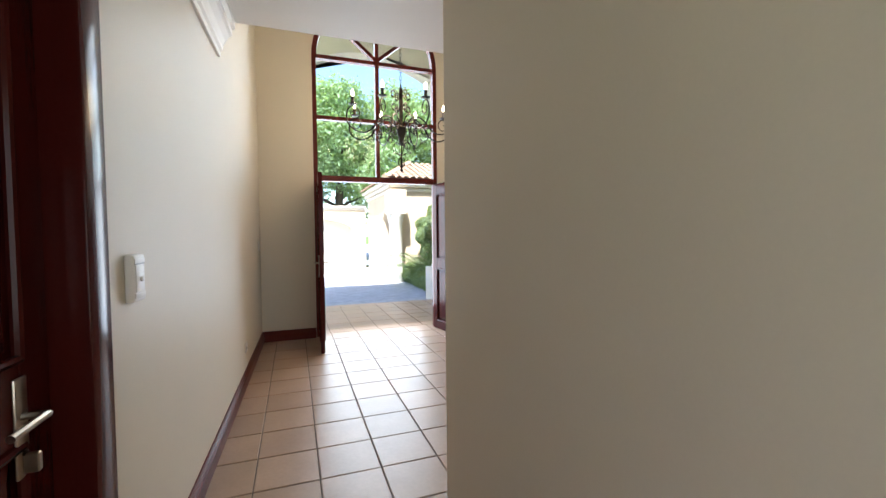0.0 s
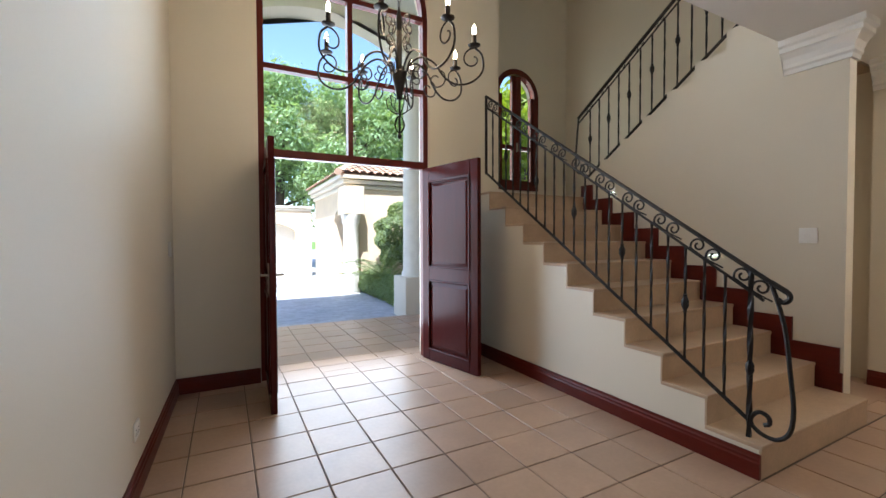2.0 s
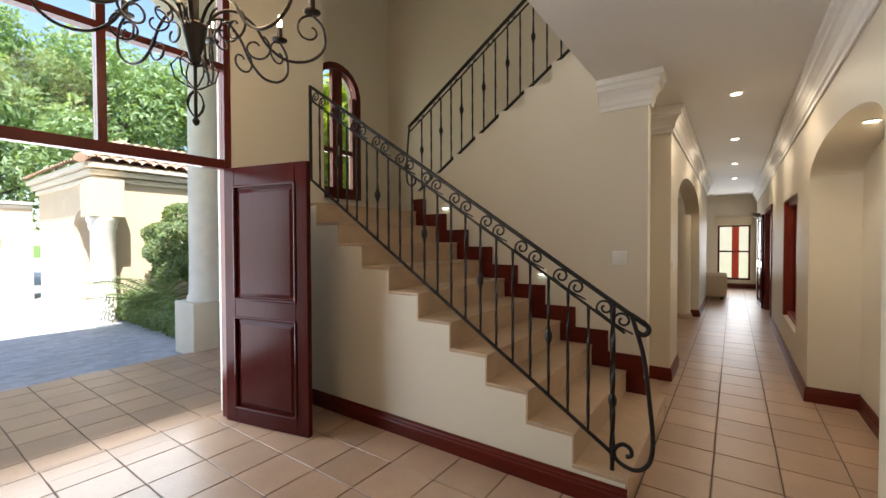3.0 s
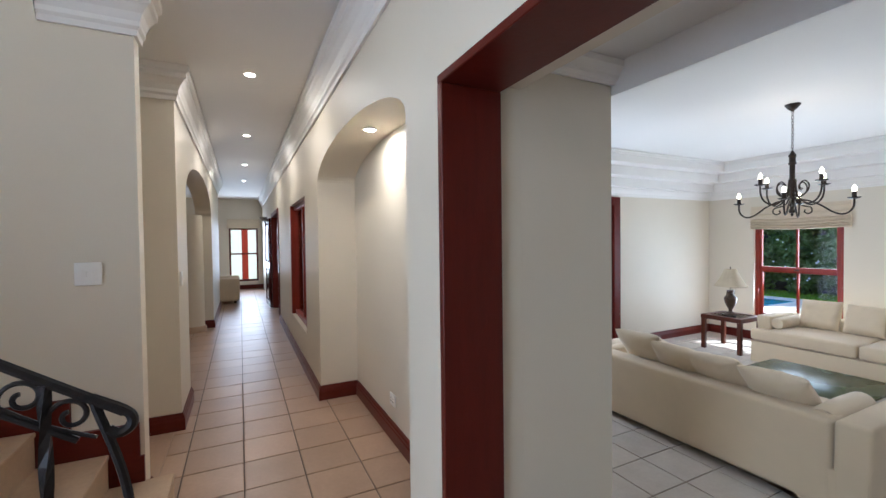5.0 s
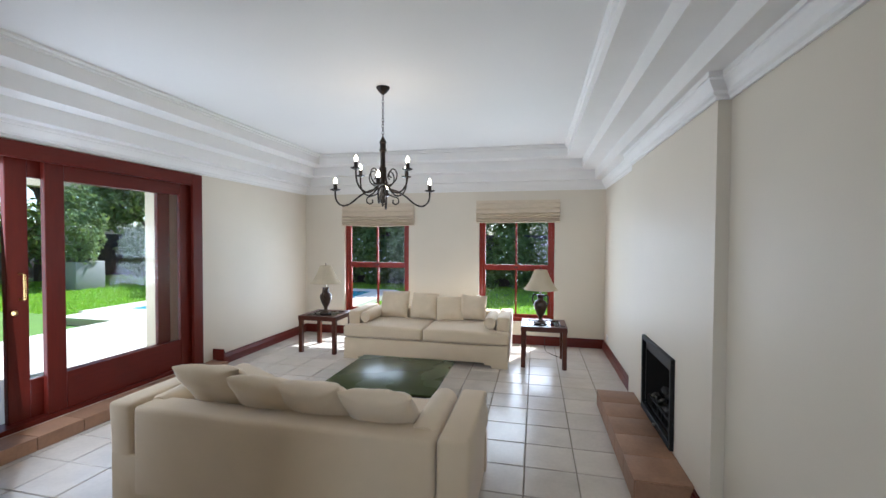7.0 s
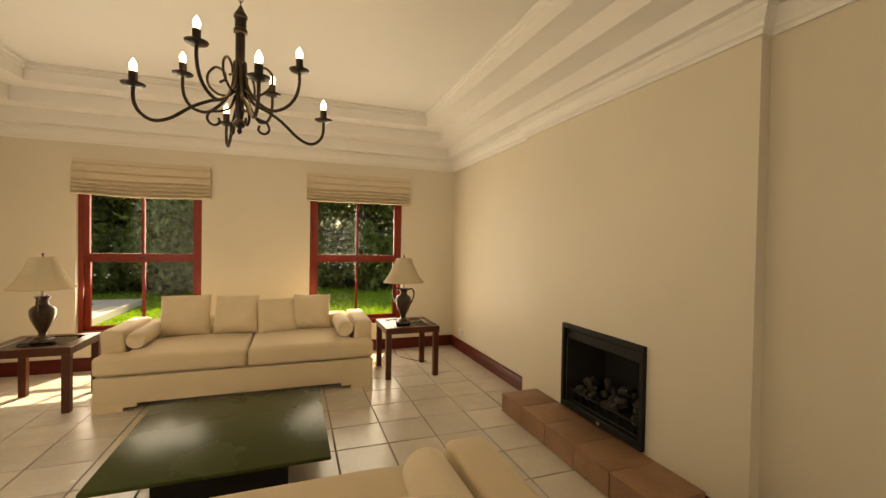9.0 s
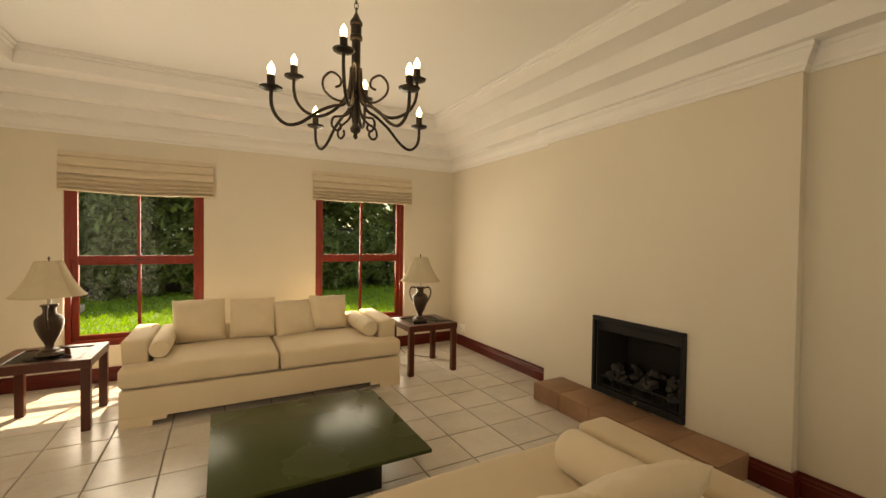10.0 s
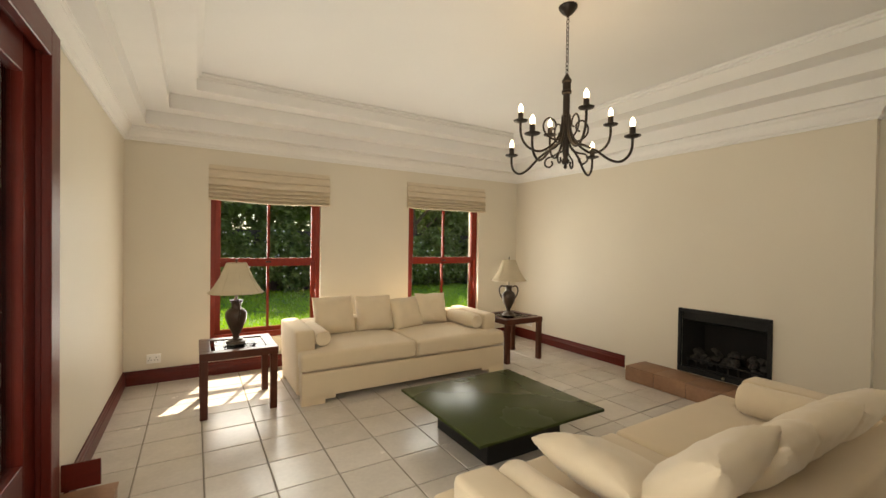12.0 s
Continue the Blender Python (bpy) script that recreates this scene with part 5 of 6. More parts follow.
def socket(at, rz):
    p = thing("wall_socket", "white plastic double wall socket above the skirting", "socket", at=at, rz=rz, group="wall sockets")
    part("cover", box(-0.058, -0.01, -0.045, 0.058, 0, 0.045, 0.004, 2), M_PLASTIC, p)
    for x in (-0.03, 0.02):
        for dx, dz in ((0, 0.014), (-0.011, -0.008), (0.011, -0.008)):
            part("hole", lathe([(0.004, 0), (0.004, 0.001)], (0, 0, 0), 8), M_BLACK, p, m=pose(x + dx, -0.0102, dz - 0.004, 90, 0, 0))
    part("rocker", box(0.036, -0.014, 0.008, 0.05, -0.01, 0.03, 0.002, 1), M_PLASTIC, p)
    return p


def on_lw(y, z, off=0.001):
    v = LW @ Vector((off, y - 1.0, z))
    return (v.x, v.y, v.z)


kp = thing("intercom_panel", "white plastic wall panel with a recessed rocker and a round button", "wall panel", at=on_lw(1.342, 1.237), rz=88.53)
bm = box(-0.057, -0.024, -0.081, 0.057, 0, 0.081, 0.006, 3)
for v in bm.verts:
    v.co.x *= 1 - 0.14 * (-v.co.y / 0.024)
    v.co.z *= 1 - 0.05 * (-v.co.y / 0.024)
part("cover", bm, M_PLASTIC, kp)
for z0, z1 in ((0.05, 0.066), (-0.066, -0.048)):
    part("lip", box(-0.044, -0.027, z0, 0.044, -0.0235, z1, 0.0025, 2), M_PLASTIC, kp)
part("window", box(-0.04, -0.0255, 0.046, 0.04, -0.0238, 0.0495, 0.0005, 1), M_GREYPL, kp)
part("rocker", box(-0.036, -0.0262, -0.045, 0.036, -0.0238, 0.043, 0.002, 2), M_PLASTIC, kp)
part("button", lathe([(0.009, 0), (0.009, 0.006), (0.006, 0.009), (0.001, 0.0095)], (0, 0, 0), 14), M_PLASTIC, kp, m=pose(0.004, -0.026, -0.004, 90, 0, 0))
plate("light_switch", "small cream wall switch near the front door", "switch", on_lw(5.17, 1.245), 88.53, 0.075, 0.12, toggles=1)
plate("light_switch", "square cream light switch on the stair wall", "switch", (4.199, 2.78, 1.334), -90, 0.115, 0.12, toggles=2)
plate("light_switch", "cream light switch on the corridor pier", "switch", (5.42, 2.509, 1.2), 0, 0.075, 0.115, toggles=3)
socket((5.72, -5.479, 0.03), 180)
socket((1.134, -5.15, 0.03), 90)
socket((4.35, 1.061, 0.30), 180)
socket(on_lw(3.9, 0.33), 88.53)
for y, z in ((3.47, 1.19), (4.607, 1.88)):
    s = thing("step_light", "small white louvred stair light glowing on the wall", "light", at=(4.199, y, z), rz=-90, group="stair lights")
    part("cover", prism([(0, -0.03), (-0.03, -0.025), (-0.03, -0.015), (0, 0.03)], "x", -0.04, 0.04), M_PLASTIC, s)
    part("lens", box(-0.036, -0.028, -0.034, 0.036, -0.004, -0.027), M_STEPLIGHT, s)


def downlight(x, y, z):
    d = thing("downlight", "recessed round ceiling downlight, lit", "light", at=(x, y, z), group="corridor downlights")
    part("ring", lathe([(0.05, 0.0), (0.052, -0.006), (0.045, -0.008), (0.038, -0.002), (0.038, 0.0)], segs=20), M_PLASTIC, d)
    part("lamp", lathe([(0.036, -0.001), (0.036, -0.004), (0.01, -0.005)], segs=16), M_SPOT, d)


for x in (5.175, 7.31, 9.53, 11.67):
    downlight(x, 1.965, HC)
downlight(4.263, 1.235, 2.268)
for i, (x, y, z, e) in enumerate(((5.175, 1.965, 2.84, 7), (7.31, 1.965, 2.84, 7), (9.53, 1.965, 2.84, 7), (4.263, 1.235, 2.25, 5.5))):
    lamp("downlight_lamp", "AREA", look((x, y, z), (x, y + 0.001, 0)), e * 0.5, (1.0, 0.84, 0.64), size=0.07)
lamp("entrance_bulbs", "POINT", pose(1.353, 4.113, 2.85), 13, (1.0, 0.72, 0.42), radius=0.3)
lamp("lounge_bulbs", "POINT", pose(3.40, -2.435, 2.05), 2, (1.0, 0.72, 0.42), radius=0.2)

# ---- door at the start of the passage ----
pd = door_leaf("passage_door", 0.925, 2.06, "closed dark mahogany panelled passage door with lever handle", at=on_lw(0.09, 0.0, -0.092), rz=88.53, panels=((0.2, 0.9), (1.1, 1.9)))
lever(pd, 0.80, 0.97, 0.045, -1)
part("key", box(0.792, -0.06, 0.84, 0.808, -0.03, 0.885, 0.003, 1), M_CHROME, pd)
fr = thing("door_passage_frame", "dark mahogany casing of the passage door", "door frame", kind="structure")
for y0, y1, z0, z1 in ((1.015, 1.135, 0, 2.17), (-0.02, 0.08, 0, 2.17), (0.08, 1.015, 2.07, 2.17)):
    bm = box(-0.125, y0 - 1, z0, 0.022, y1 - 1, z1, 0.006, 2)
    bm.transform(LW)
    part("casing", bm, M_DOOR, fr)

# ---- corridor: window, doors, far room ----
cw = thing("window_corridor", "timber-framed window recessed in the corridor wall", "window", kind="structure")
for x0, x1, z0, z1 in ((6.25, 6.31, 0.45, 2.0), (7.74, 7.8, 0.45, 2.0)):
    part("window_frame", box(x0, 1.275, z0, x1, 1.407, z1, 0.004, 1), M_WINWOOD, cw)
part("mullion", box(7.0, 1.28, 0.51, 7.05, 1.34, 1.94), M_WINWOOD, cw)
for z0, z1 in ((0.45, 0.51), (1.94, 2.0)):
    part("window_frame", box(6.31, 1.275, z0, 7.74, 1.36, z1, 0.004, 1), M_WINWOOD, cw)
o = part("pane", box(6.31, 1.308, 0.51, 7.74, 1.313, 1.94), M_GLASS, cw, smooth=False)
o.visible_shadow = False
dc = thing("door_corridor", "dark mahogany door frame in the corridor", "door frame", kind="structure")
for x0, x1, z0, z1 in ((9.72, 9.80, 0, 2.12), (11.45, 11.53, 0, 2.12), (9.80, 11.45, 2.04, 2.12)):
    part("casing", box(x0, 1.06, z0, x1, 1.43, z1), M_WOOD, dc)
d1 = door_leaf("corridor_door", 0.82, 2.03, "open dark mahogany door leaf beside the corridor", at=(11.56, 1.455, 0), rz=3)
wl = thing("wall_light", "small metal wall lantern beside the corridor door", "light")
part("bracket", tube(smooth_line([(12.0, 1.41, 1.95), (12.0, 1.50, 1.92), (12.0, 1.56, 2.0)], 5), 0.012, 6), M_DARKMETAL, wl)
part("shade", lathe([(0.02, 0), (0.07, 0.04), (0.09, 0.10), (0.085, 0.10), (0.03, 0.03)], (12.0, 1.56, 1.98), 12), M_CHROME, wl)
col = thing("round_column", "smooth cream round column in the side arch", "column")
part("shaft", lathe([(0.17, 0.1), (0.17, 1.8), (0.165, 1.95)], (9.5, 2.8, 0), 28), M_WALL, col)
part("base", lathe([(0.20, 0), (0.20, 0.07), (0.18, 0.1)], (9.5, 2.8, 0), 28), M_STEP, col)
fw = thing("window_far", "dark-framed window with a red post outside, in the far room", "window", kind="structure")
for y0, y1, z0, z1 in ((1.55, 1.60, 0.25, 1.95), (2.33, 2.38, 0.25, 1.95), (1.60, 2.33, 0.25, 0.31), (1.60, 2.33, 1.1, 1.15), (1.60, 2.33, 1.89, 1.95)):
    part("window_frame", box(16.02, y0, z0, 16.10, y1, z1), M_WOOD, fw)
b = thing("roman_blind", "raised cream roman blind above the far window", "blind", group="lounge blinds")
part("folds", box(15.93, 1.5, 1.93, 15.99, 2.43, 2.22, 0.015, 2), M_BLIND, b)
structure("wall_court", wall("x", 20.0, 20.2, -1, 6, -0.5, 2.6), M_STUCCO2, "pale courtyard wall beyond the far window")
ps = thing("garden_post", "red-painted post seen beyond the far window", "post", box(17.6, 1.82, -0.3, 17.8, 2.02, 2.6, 0.01, 1), M_WINWOOD)
fs = thing("white_armchair", "white upholstered armchair at the corridor's far end", "chair")
part("seat", box(12.75, 2.12, 0.06, 13.55, 3.0, 0.42, 0.05, 3), M_CUSH, fs)
part("arm", box(12.7, 2.10, 0.05, 12.9, 3.0, 0.62, 0.06, 3), M_CUSH, fs)
part("arm", box(13.45, 2.10, 0.05, 13.65, 3.0, 0.62, 0.06, 3), M_CUSH, fs)
part("backrest", box(12.75, 2.85, 0.05, 13.6, 3.1, 0.85, 0.07, 3), M_CUSH, fs)
for x in (12.8, 13.5):
    for y in (2.2, 3.0):
        part("foot", box(x, y - 0.03, 0, x + 0.06, y + 0.03, 0.06), M_BLACK, fs)

# ---- outside: ground ----
structure("ground", box(-300, -300, -0.75, 300, 300, -0.45), M_LAWN, "green lawn reaching the horizon")
structure("road_driveway", box(-14, 5.66, -0.44, 16, 60, -0.125), M_PAVE, "grey brick-paved driveway")
porch = thing("porch", "covered entrance porch with an arch and round columns", "porch", kind="structure")
part("slab", box(-1.0, 5.662, -0.3, 4.2, 8.03, -0.034), M_GROUT, porch, smooth=False)
bm = wall("y", 8.05, 8.45, -1.2, 4.6, 4.2, 5.6, [(0.35, 3.05, 4.1, 5.0)])
poly = [(0.35, 5.0), (0.35, 4.62)] + [(1.7 + 2.54 * math.sin(radians(a)), 4.97 - 2.54 + 2.54 * math.cos(radians(a))) for a in range(-31, 32, 2)] + [(3.05, 4.62), (3.05, 5.0)]
n2 = len(poly) // 2
prism(poly[:n2 + 1] + [(poly[n2][0], 5.0)], "y", 8.05, 8.45, bm)
prism([(poly[n2][0], 5.0)] + poly[n2:], "y", 8.05, 8.45, bm)
part("arch_wall", bm, M_STUCCO2, porch, smooth=False)
part("roof", box(-1.2, 5.662, 5.3, 4.6, 8.05, 5.45), M_CEIL, porch, smooth=False)
for x in (3.3, 0.1):
    c = part("column", lathe([(0.24, 0.64), (0.24, 0.70), (0.215, 0.74), (0.205, 1.2), (0.205, 2.4), (0.185, 3.9), (0.22, 3.96), (0.22, 4.02), (0.26, 4.08), (0.26, 4.2)], (x, 8.26, 0), 28), M_COLUMN, porch, "pale round stone column")
    part("plinth", box(x - 0.30, 7.97, -0.1, x + 0.30, 8.55, 0.64, 0.012, 2), M_STUCCO2, c)

# ---- outside: gatehouse and garage ----
gh = thing("carport_building", "cream stucco carport with moulded eaves, arches and clay tile roof", "building")
part("wall", wall("y", 12.6, 12.85, 3.35, 11.0, -0.2, 2.75), M_STUCCO, gh, smooth=False)
bm = wall("x", 3.2, 3.5, 12.45, 17.2, -0.2, 2.75, [(12.7, 14.2, -0.3, 2.2)])
spandrel("x", 3.2, 3.5, 12.7, 14.2, 1.8, 0.4, 2.2, bm)
part("wall", bm, M_STUCCO, gh, smooth=False)
part("wall", box(6.5, 12.85, -0.2, 6.7, 17.0, 2.7), M_STUCCO, gh, smooth=False)
for i in range(3):
    z, o = 2.72 + 0.13 * i, 0.06 + 0.09 * i
    part("eave_moulding", box(3.2 - o, 12.6 - o, z, 11.2, 17.3, z + 0.11, 0.012, 1), M_STUCCO2, gh)
part("column", lathe([(0.24, -0.13), (0.24, -0.02), (0.205, 0.03), (0.20, 1.7), (0.235, 1.76), (0.235, 1.86), (0.26, 1.9), (0.26, 1.98)], (3.2, 12.25, 0), 24), M_COLUMN, gh)
part("lintel", box(2.95, 12.0, 1.98, 3.5, 12.62, 2.72, 0.01, 1), M_STUCCO, gh)


def tiled_roof(parent, x0, x1, y0, y1, z0, z1, pitch=0.22):
    """Half-round clay tiles in courses up a slope towards +y."""
    me = bmesh.new()
    n = int((x1 - x0) / pitch)
    rows = 9
    for j in range(rows):
        f0, f1 = j / rows, (j + 1.12) / rows
        for i in range(n):
            xc = x0 + (i + 0.5) * pitch
            ring = []
            for f, lift in ((f0, 0.03), (f1, 0.0)):
                yy, zz = y0 + (y1 - y0) * f, z0 + (z1 - z0) * f
                ring.append([me.verts.new((xc + 0.5 * pitch * math.cos(a), yy, zz + lift + 0.07 * math.sin(a))) for a in (math.pi, 2.36, math.pi / 2, 0.78, 0)])
            for k in range(4):
                me.faces.new((ring[0][k], ring[0][k + 1], ring[1][k + 1], ring[1][k]))
    return part("roof_tiles", me, M_ROOF, parent, "pale clay barrel tiles")


rf = tiled_roof(gh, 4.35, 11.2, 12.3, 14.9, 3.09, 4.0)
tagged(rf, kind="stuff")
# the hip end: three triangular fields of barrel tiles meeting at the ridge
me = bmesh.new()
rows = 9
for j in range(rows):
    f0, f1 = j / rows, (j + 1.12) / rows
    # front field, left of the ridge's end
    n = max(1, int((1 - f0) * 1.45 / 0.22))
    for i in range(n):
        xc = 4.35 - (i + 0.5) * 0.22
        ring = [[me.verts.new((xc + 0.11 * math.cos(a), 12.3 + 2.6 * f, 3.09 + 0.91 * f + lift + 0.07 * math.sin(a))) for a in (math.pi, 2.36, math.pi / 2, 0.78, 0)] for f, lift in ((f0, 0.03), (f1, 0.0))]
        for k in range(4):
            me.faces.new((ring[0][k], ring[0][k + 1], ring[1][k + 1], ring[1][k]))
    # end field, facing the garage
    for i in range(int((1 - f0) * 5.2 / 0.22)):
        yc = 12.3 + 2.6 * f0 + (i + 0.5) * 0.22
        ring = [[me.verts.new((2.9 + 1.45 * f, yc + 0.11 * math.cos(a), 3.09 + 0.91 * f + lift + 0.07 * math.sin(a))) for a in (math.pi, 2.36, math.pi / 2, 0.78, 0)] for f, lift in ((f0, 0.03), (f1, 0.0))]
        for k in range(4):
            me.faces.new((ring[0][k], ring[1][k], ring[1][k + 1], ring[0][k + 1]))
for k in range(10):
    p, q = Vector((2.88, 12.28, 3.12)), Vector((4.35, 14.9, 4.04))
    tube([p.lerp(q, k / 10), p.lerp(q, (k + 1.15) / 10) + Vector((0, 0, -0.02))], 0.10, 8, me)
tagged(part("hip_tiles", me, M_ROOF, gh, "pale clay hip tiles"), kind="stuff")
bm = bmesh.new()
v = [bm.verts.new(c) for c in ((2.95, 12.35, 3.08), (11.2, 12.35, 3.08), (11.2, 17.45, 3.08), (2.95, 17.45, 3.08), (4.4, 14.9, 3.97), (11.2, 14.9, 3.97))]
for f in ((0, 1, 5, 4), (2, 3, 4, 5), (3, 0, 4), (1, 2, 5), (3, 2, 1, 0)):
    bm.faces.new([v[k] for k in f])
part("roof", bm, M_ROOF, gh, smooth=False)
ga = thing("garage_building", "cream stucco garage wall with a wide arched doorway", "building")
bm = wall("y", 18.0, 18.4, -9.0, 3.2, -0.2, 2.45, [(-1.2, 2.6, -0.3, 2.05)])
spandrel("y", 18.0, 18.4, -1.2, 2.6, 1.55, 0.5, 2.05, bm)
part("wall", bm, M_STUCCO, ga, smooth=False)
part("door", box(-1.3, 18.3, -0.2, 2.7, 18.36, 2.1), M_STUCCO2, ga, smooth=False)
for i in range(2):
    part("eave_moulding", box(-9, 17.95 - 0.06 * i, 2.42 + 0.1 * i, 3.2, 18.5, 2.5 + 0.1 * i), M_STUCCO2, ga, smooth=False)


# ---- plants ----
def leaves(name, blobs, count, size, material, seed, shell=0.55, flat=0.0):
    """Many small bent leaves scattered through overlapping ellipsoids (x, y, z, rx, ry, rz)."""
    rs = np.random.RandomState(seed)
    vol = np.array([b[3] * b[4] * b[5] for b in blobs])
    pick = rs.choice(len(blobs), count, p=vol / vol.sum())
    B = np.array(blobs)[pick]
    d = rs.normal(size=(count, 3))
    d /= np.linalg.norm(d, axis=1)[:, None]
    r = shell + (1 - shell) * rs.rand(count) ** 0.6
    r *= 1 + 0.25 * np.sin(d[:, 0] * 7 + B[:, 0]) * np.sin(d[:, 2] * 6 + B[:, 1])
    c = B[:, :3] + d * r[:, None] * B[:, 3:6]
    nrm = d * 0.6 + rs.normal(size=(count, 3)) * 0.6 + np.array([0, 0, 0.4])
    nrm /= np.linalg.norm(nrm, axis=1)[:, None]
    u = np.cross(nrm, rs.normal(size=(count, 3)))
    u /= np.linalg.norm(u, axis=1)[:, None] + 1e-9
    w = np.cross(nrm, u)
    s = size * (0.6 + 0.8 * rs.rand(count))[:, None]
    V = np.stack([c - u * s, c - w * s * 0.45 + nrm * s * 0.18, c + u * s, c + w * s * 0.45 + nrm * s * 0.18], 1).reshape(-1, 3)
    F = np.arange(count * 4).reshape(-1, 4)
    F = np.concatenate([F[:, [0, 1, 2]], F[:, [0, 2, 3]]], 0)
    me = bpy.data.meshes.new(name)
    me.from_pydata(V.tolist(), [], F.tolist())
    me.materials.append(material)
    return me


def tree(name, label, x, y, h, spread, seed, material, count=9000, size=0.16, ground=-0.13, low=0.28, category="tree"):
    rs = random.Random(seed)
    t = thing(name, label, category, at=(x, y, ground))
    lean = [(0, 0, 0), (rs.uniform(-0.1, 0.1), rs.uniform(-0.1, 0.1), h * 0.3), (rs.uniform(-0.3, 0.3), rs.uniform(-0.3, 0.3), h * 0.6), (rs.uniform(-0.4, 0.4), rs.uniform(-0.4, 0.4), h * 0.85)]
    bm = tube(smooth_line(lean, 5), 0.045 * h ** 0.8, 9, taper=lambda f: 1 - 0.75 * f)
    blobs = []
    for k in range(9):
        a = 2 * math.pi * k / 9 + rs.uniform(-0.3, 0.3)
        z0 = h * rs.uniform(low, 0.6)
        rr = spread * rs.uniform(0.45, 0.85)
        z1 = z0 + h * rs.uniform(0.08, 0.25)
        tube(smooth_line([(0, 0, z0), (rr * 0.5 * math.cos(a), rr * 0.5 * math.sin(a), z0 + (z1 - z0) * 0.6), (rr * math.cos(a), rr * math.sin(a), z1)], 4), 0.016 * h ** 0.8, 6, bm, taper=lambda f: 1 - 0.7 * f)
        blobs.append((rr * math.cos(a), rr * math.sin(a), z1, spread * rs.uniform(0.35, 0.55), spread * rs.uniform(0.35, 0.55), h * rs.uniform(0.10, 0.17)))
    for k in range(4):
        blobs.append((rs.uniform(-0.4, 0.4) * spread, rs.uniform(-0.4, 0.4) * spread, h * rs.uniform(0.7, 0.88), spread * 0.45, spread * 0.45, h * 0.12))
    part("trunk", bm, M_BARK, t)
    cr = new("crown", leaves("crown", blobs, count, size, material, seed, 0.35))
    cr.parent = t
    return t


T1 = "tall leafy green tree behind the garage"
for i, (x, y, h, s) in enumerate(((-3.5, 22.5, 9.5, 3.0), (0.2, 21.5, 8.0, 2.4), (2.6, 23.0, 10.5, 3.0), (5.8, 21.0, 9.5, 2.8), (9.0, 20.0, 9.0, 2.8), (12.5, 19.5, 9.0, 2.9), (-7.5, 24.0, 9.0, 3.0), (16.0, 22.0, 9.5, 3.2), (1.0, 27.0, 11.5, 3.2), (7.5, 26.0, 12.0, 3.6))):
    tree("tree", T1, x, y, h, s, 10 + i, M_LEAF, 17000, 0.105, low=0.22)
hg = thing("clipped_hedge", "low clipped green hedge along the driveway", "hedge", kind="stuff")
o = new("foliage", leaves("foliage", [(3.62, 9.4 + 0.22 * k, 0.12, 0.30, 0.26, 0.33) for k in range(15)], 16000, 0.035, M_HEDGE, 3, 0.75))
o.parent = hg
bl = thing("topiary_ball", "round clipped shrub in front of the carport", "shrub", at=(4.45, 11.4, -0.13))
part("trunk", tube([(0, 0, 0), (0.02, 0, 0.9)], 0.05, 8), M_BARK, bl)
o = new("foliage", leaves("foliage", [(0, 0, 1.55, 0.78, 0.78, 0.80)], 15000, 0.045, M_HEDGE, 5, 0.86))
o.parent = bl
cy2 = thing("cycad", "spiky green cycad with arching fronds behind the hedge", "plant", at=(3.80, 11.3, -0.13))
part("trunk", lathe([(0.16, 0), (0.18, 0.15), (0.15, 0.32), (0.08, 0.38)], segs=12), M_BARK, cy2)
rs = random.Random(8)
for k in range(30):
    a, up = 2 * math.pi * k / 30 + rs.uniform(-0.1, 0.1), rs.uniform(0.35, 1.3)
    L1 = rs.uniform(1.0, 1.3)
    fr2 = bmesh.new()
    spine = [Vector((math.cos(a) * L1 * f * (1 - 0.15 * up), math.sin(a) * L1 * f * (1 - 0.15 * up), 0.35 + up * L1 * f * (1 - 0.55 * f))) for f in [i / 10 for i in range(11)]]
    side = Vector((-math.sin(a), math.cos(a), 0))
    tube(spine, 0.008, 5, fr2)
    for i in range(1, 11):
        for s in (-1, 1):
            ln = 0.20 * (1 - 0.6 * abs(i / 10 - 0.45))
            p = spine[i]
            for off in (0, 0.5):
                q = p + (spine[i] - spine[i - 1]) * -off
                tip = q + side * s * ln + (spine[i] - spine[i - 1]).normalized() * 0.05 + Vector((0, 0, 0.03))
                w2 = (spine[i] - spine[i - 1]).normalized() * 0.016
                fr2.faces.new([fr2.verts.new(v) for v in (q - w2, q + w2, tip)])
    part("frond", fr2, M_HEDGE, cy2, smooth=False)

# landing window greenery
tree("tree", "yellow-green tree outside the landing window", 7.0, 9.8, 6.5, 1.6, 40, M_LEAF_Y, 7000, 0.12)
tree("tree", "yellow-green tree outside the landing window", 9.5, 12.0, 6.5, 1.8, 41, M_LEAF_Y, 5000, 0.12)

# ---- garden beyond the lounge ----
structure("pavement_terrace", box(0.5, -6.5, -0.46, 12.0, -5.76, -0.30), M_STONEPAVE, "pale stone terrace below the windows")
structure("pavement_patio", box(6.22, -5.76, -0.46, 9.8, 0.55, -0.16), M_STONEPAVE, "pale stone patio outside the sliding door")
structure("pavement_pool", box(6.6, -12.2, -0.46, 12.4, -6.5, -0.32), M_STONEPAVE, "pale stone pool surround")
structure("water_pool", box(7.3, -11.5, -0.44, 11.6, -7.1, -0.312), M_WATER, "blue swimming pool water")
structure("wall_garden", wall("y", -15.4, -15.2, -22, 30, -0.5, 1.55), M_FENCE, "dark garden wall behind the shrubs")
structure("wall_garden_east", wall("x", 24.0, 24.2, -19, 10, -0.5, 1.9), M_FENCE, "dark garden wall beyond the pool")
T2 = "dark leafy tree at the garden's edge"
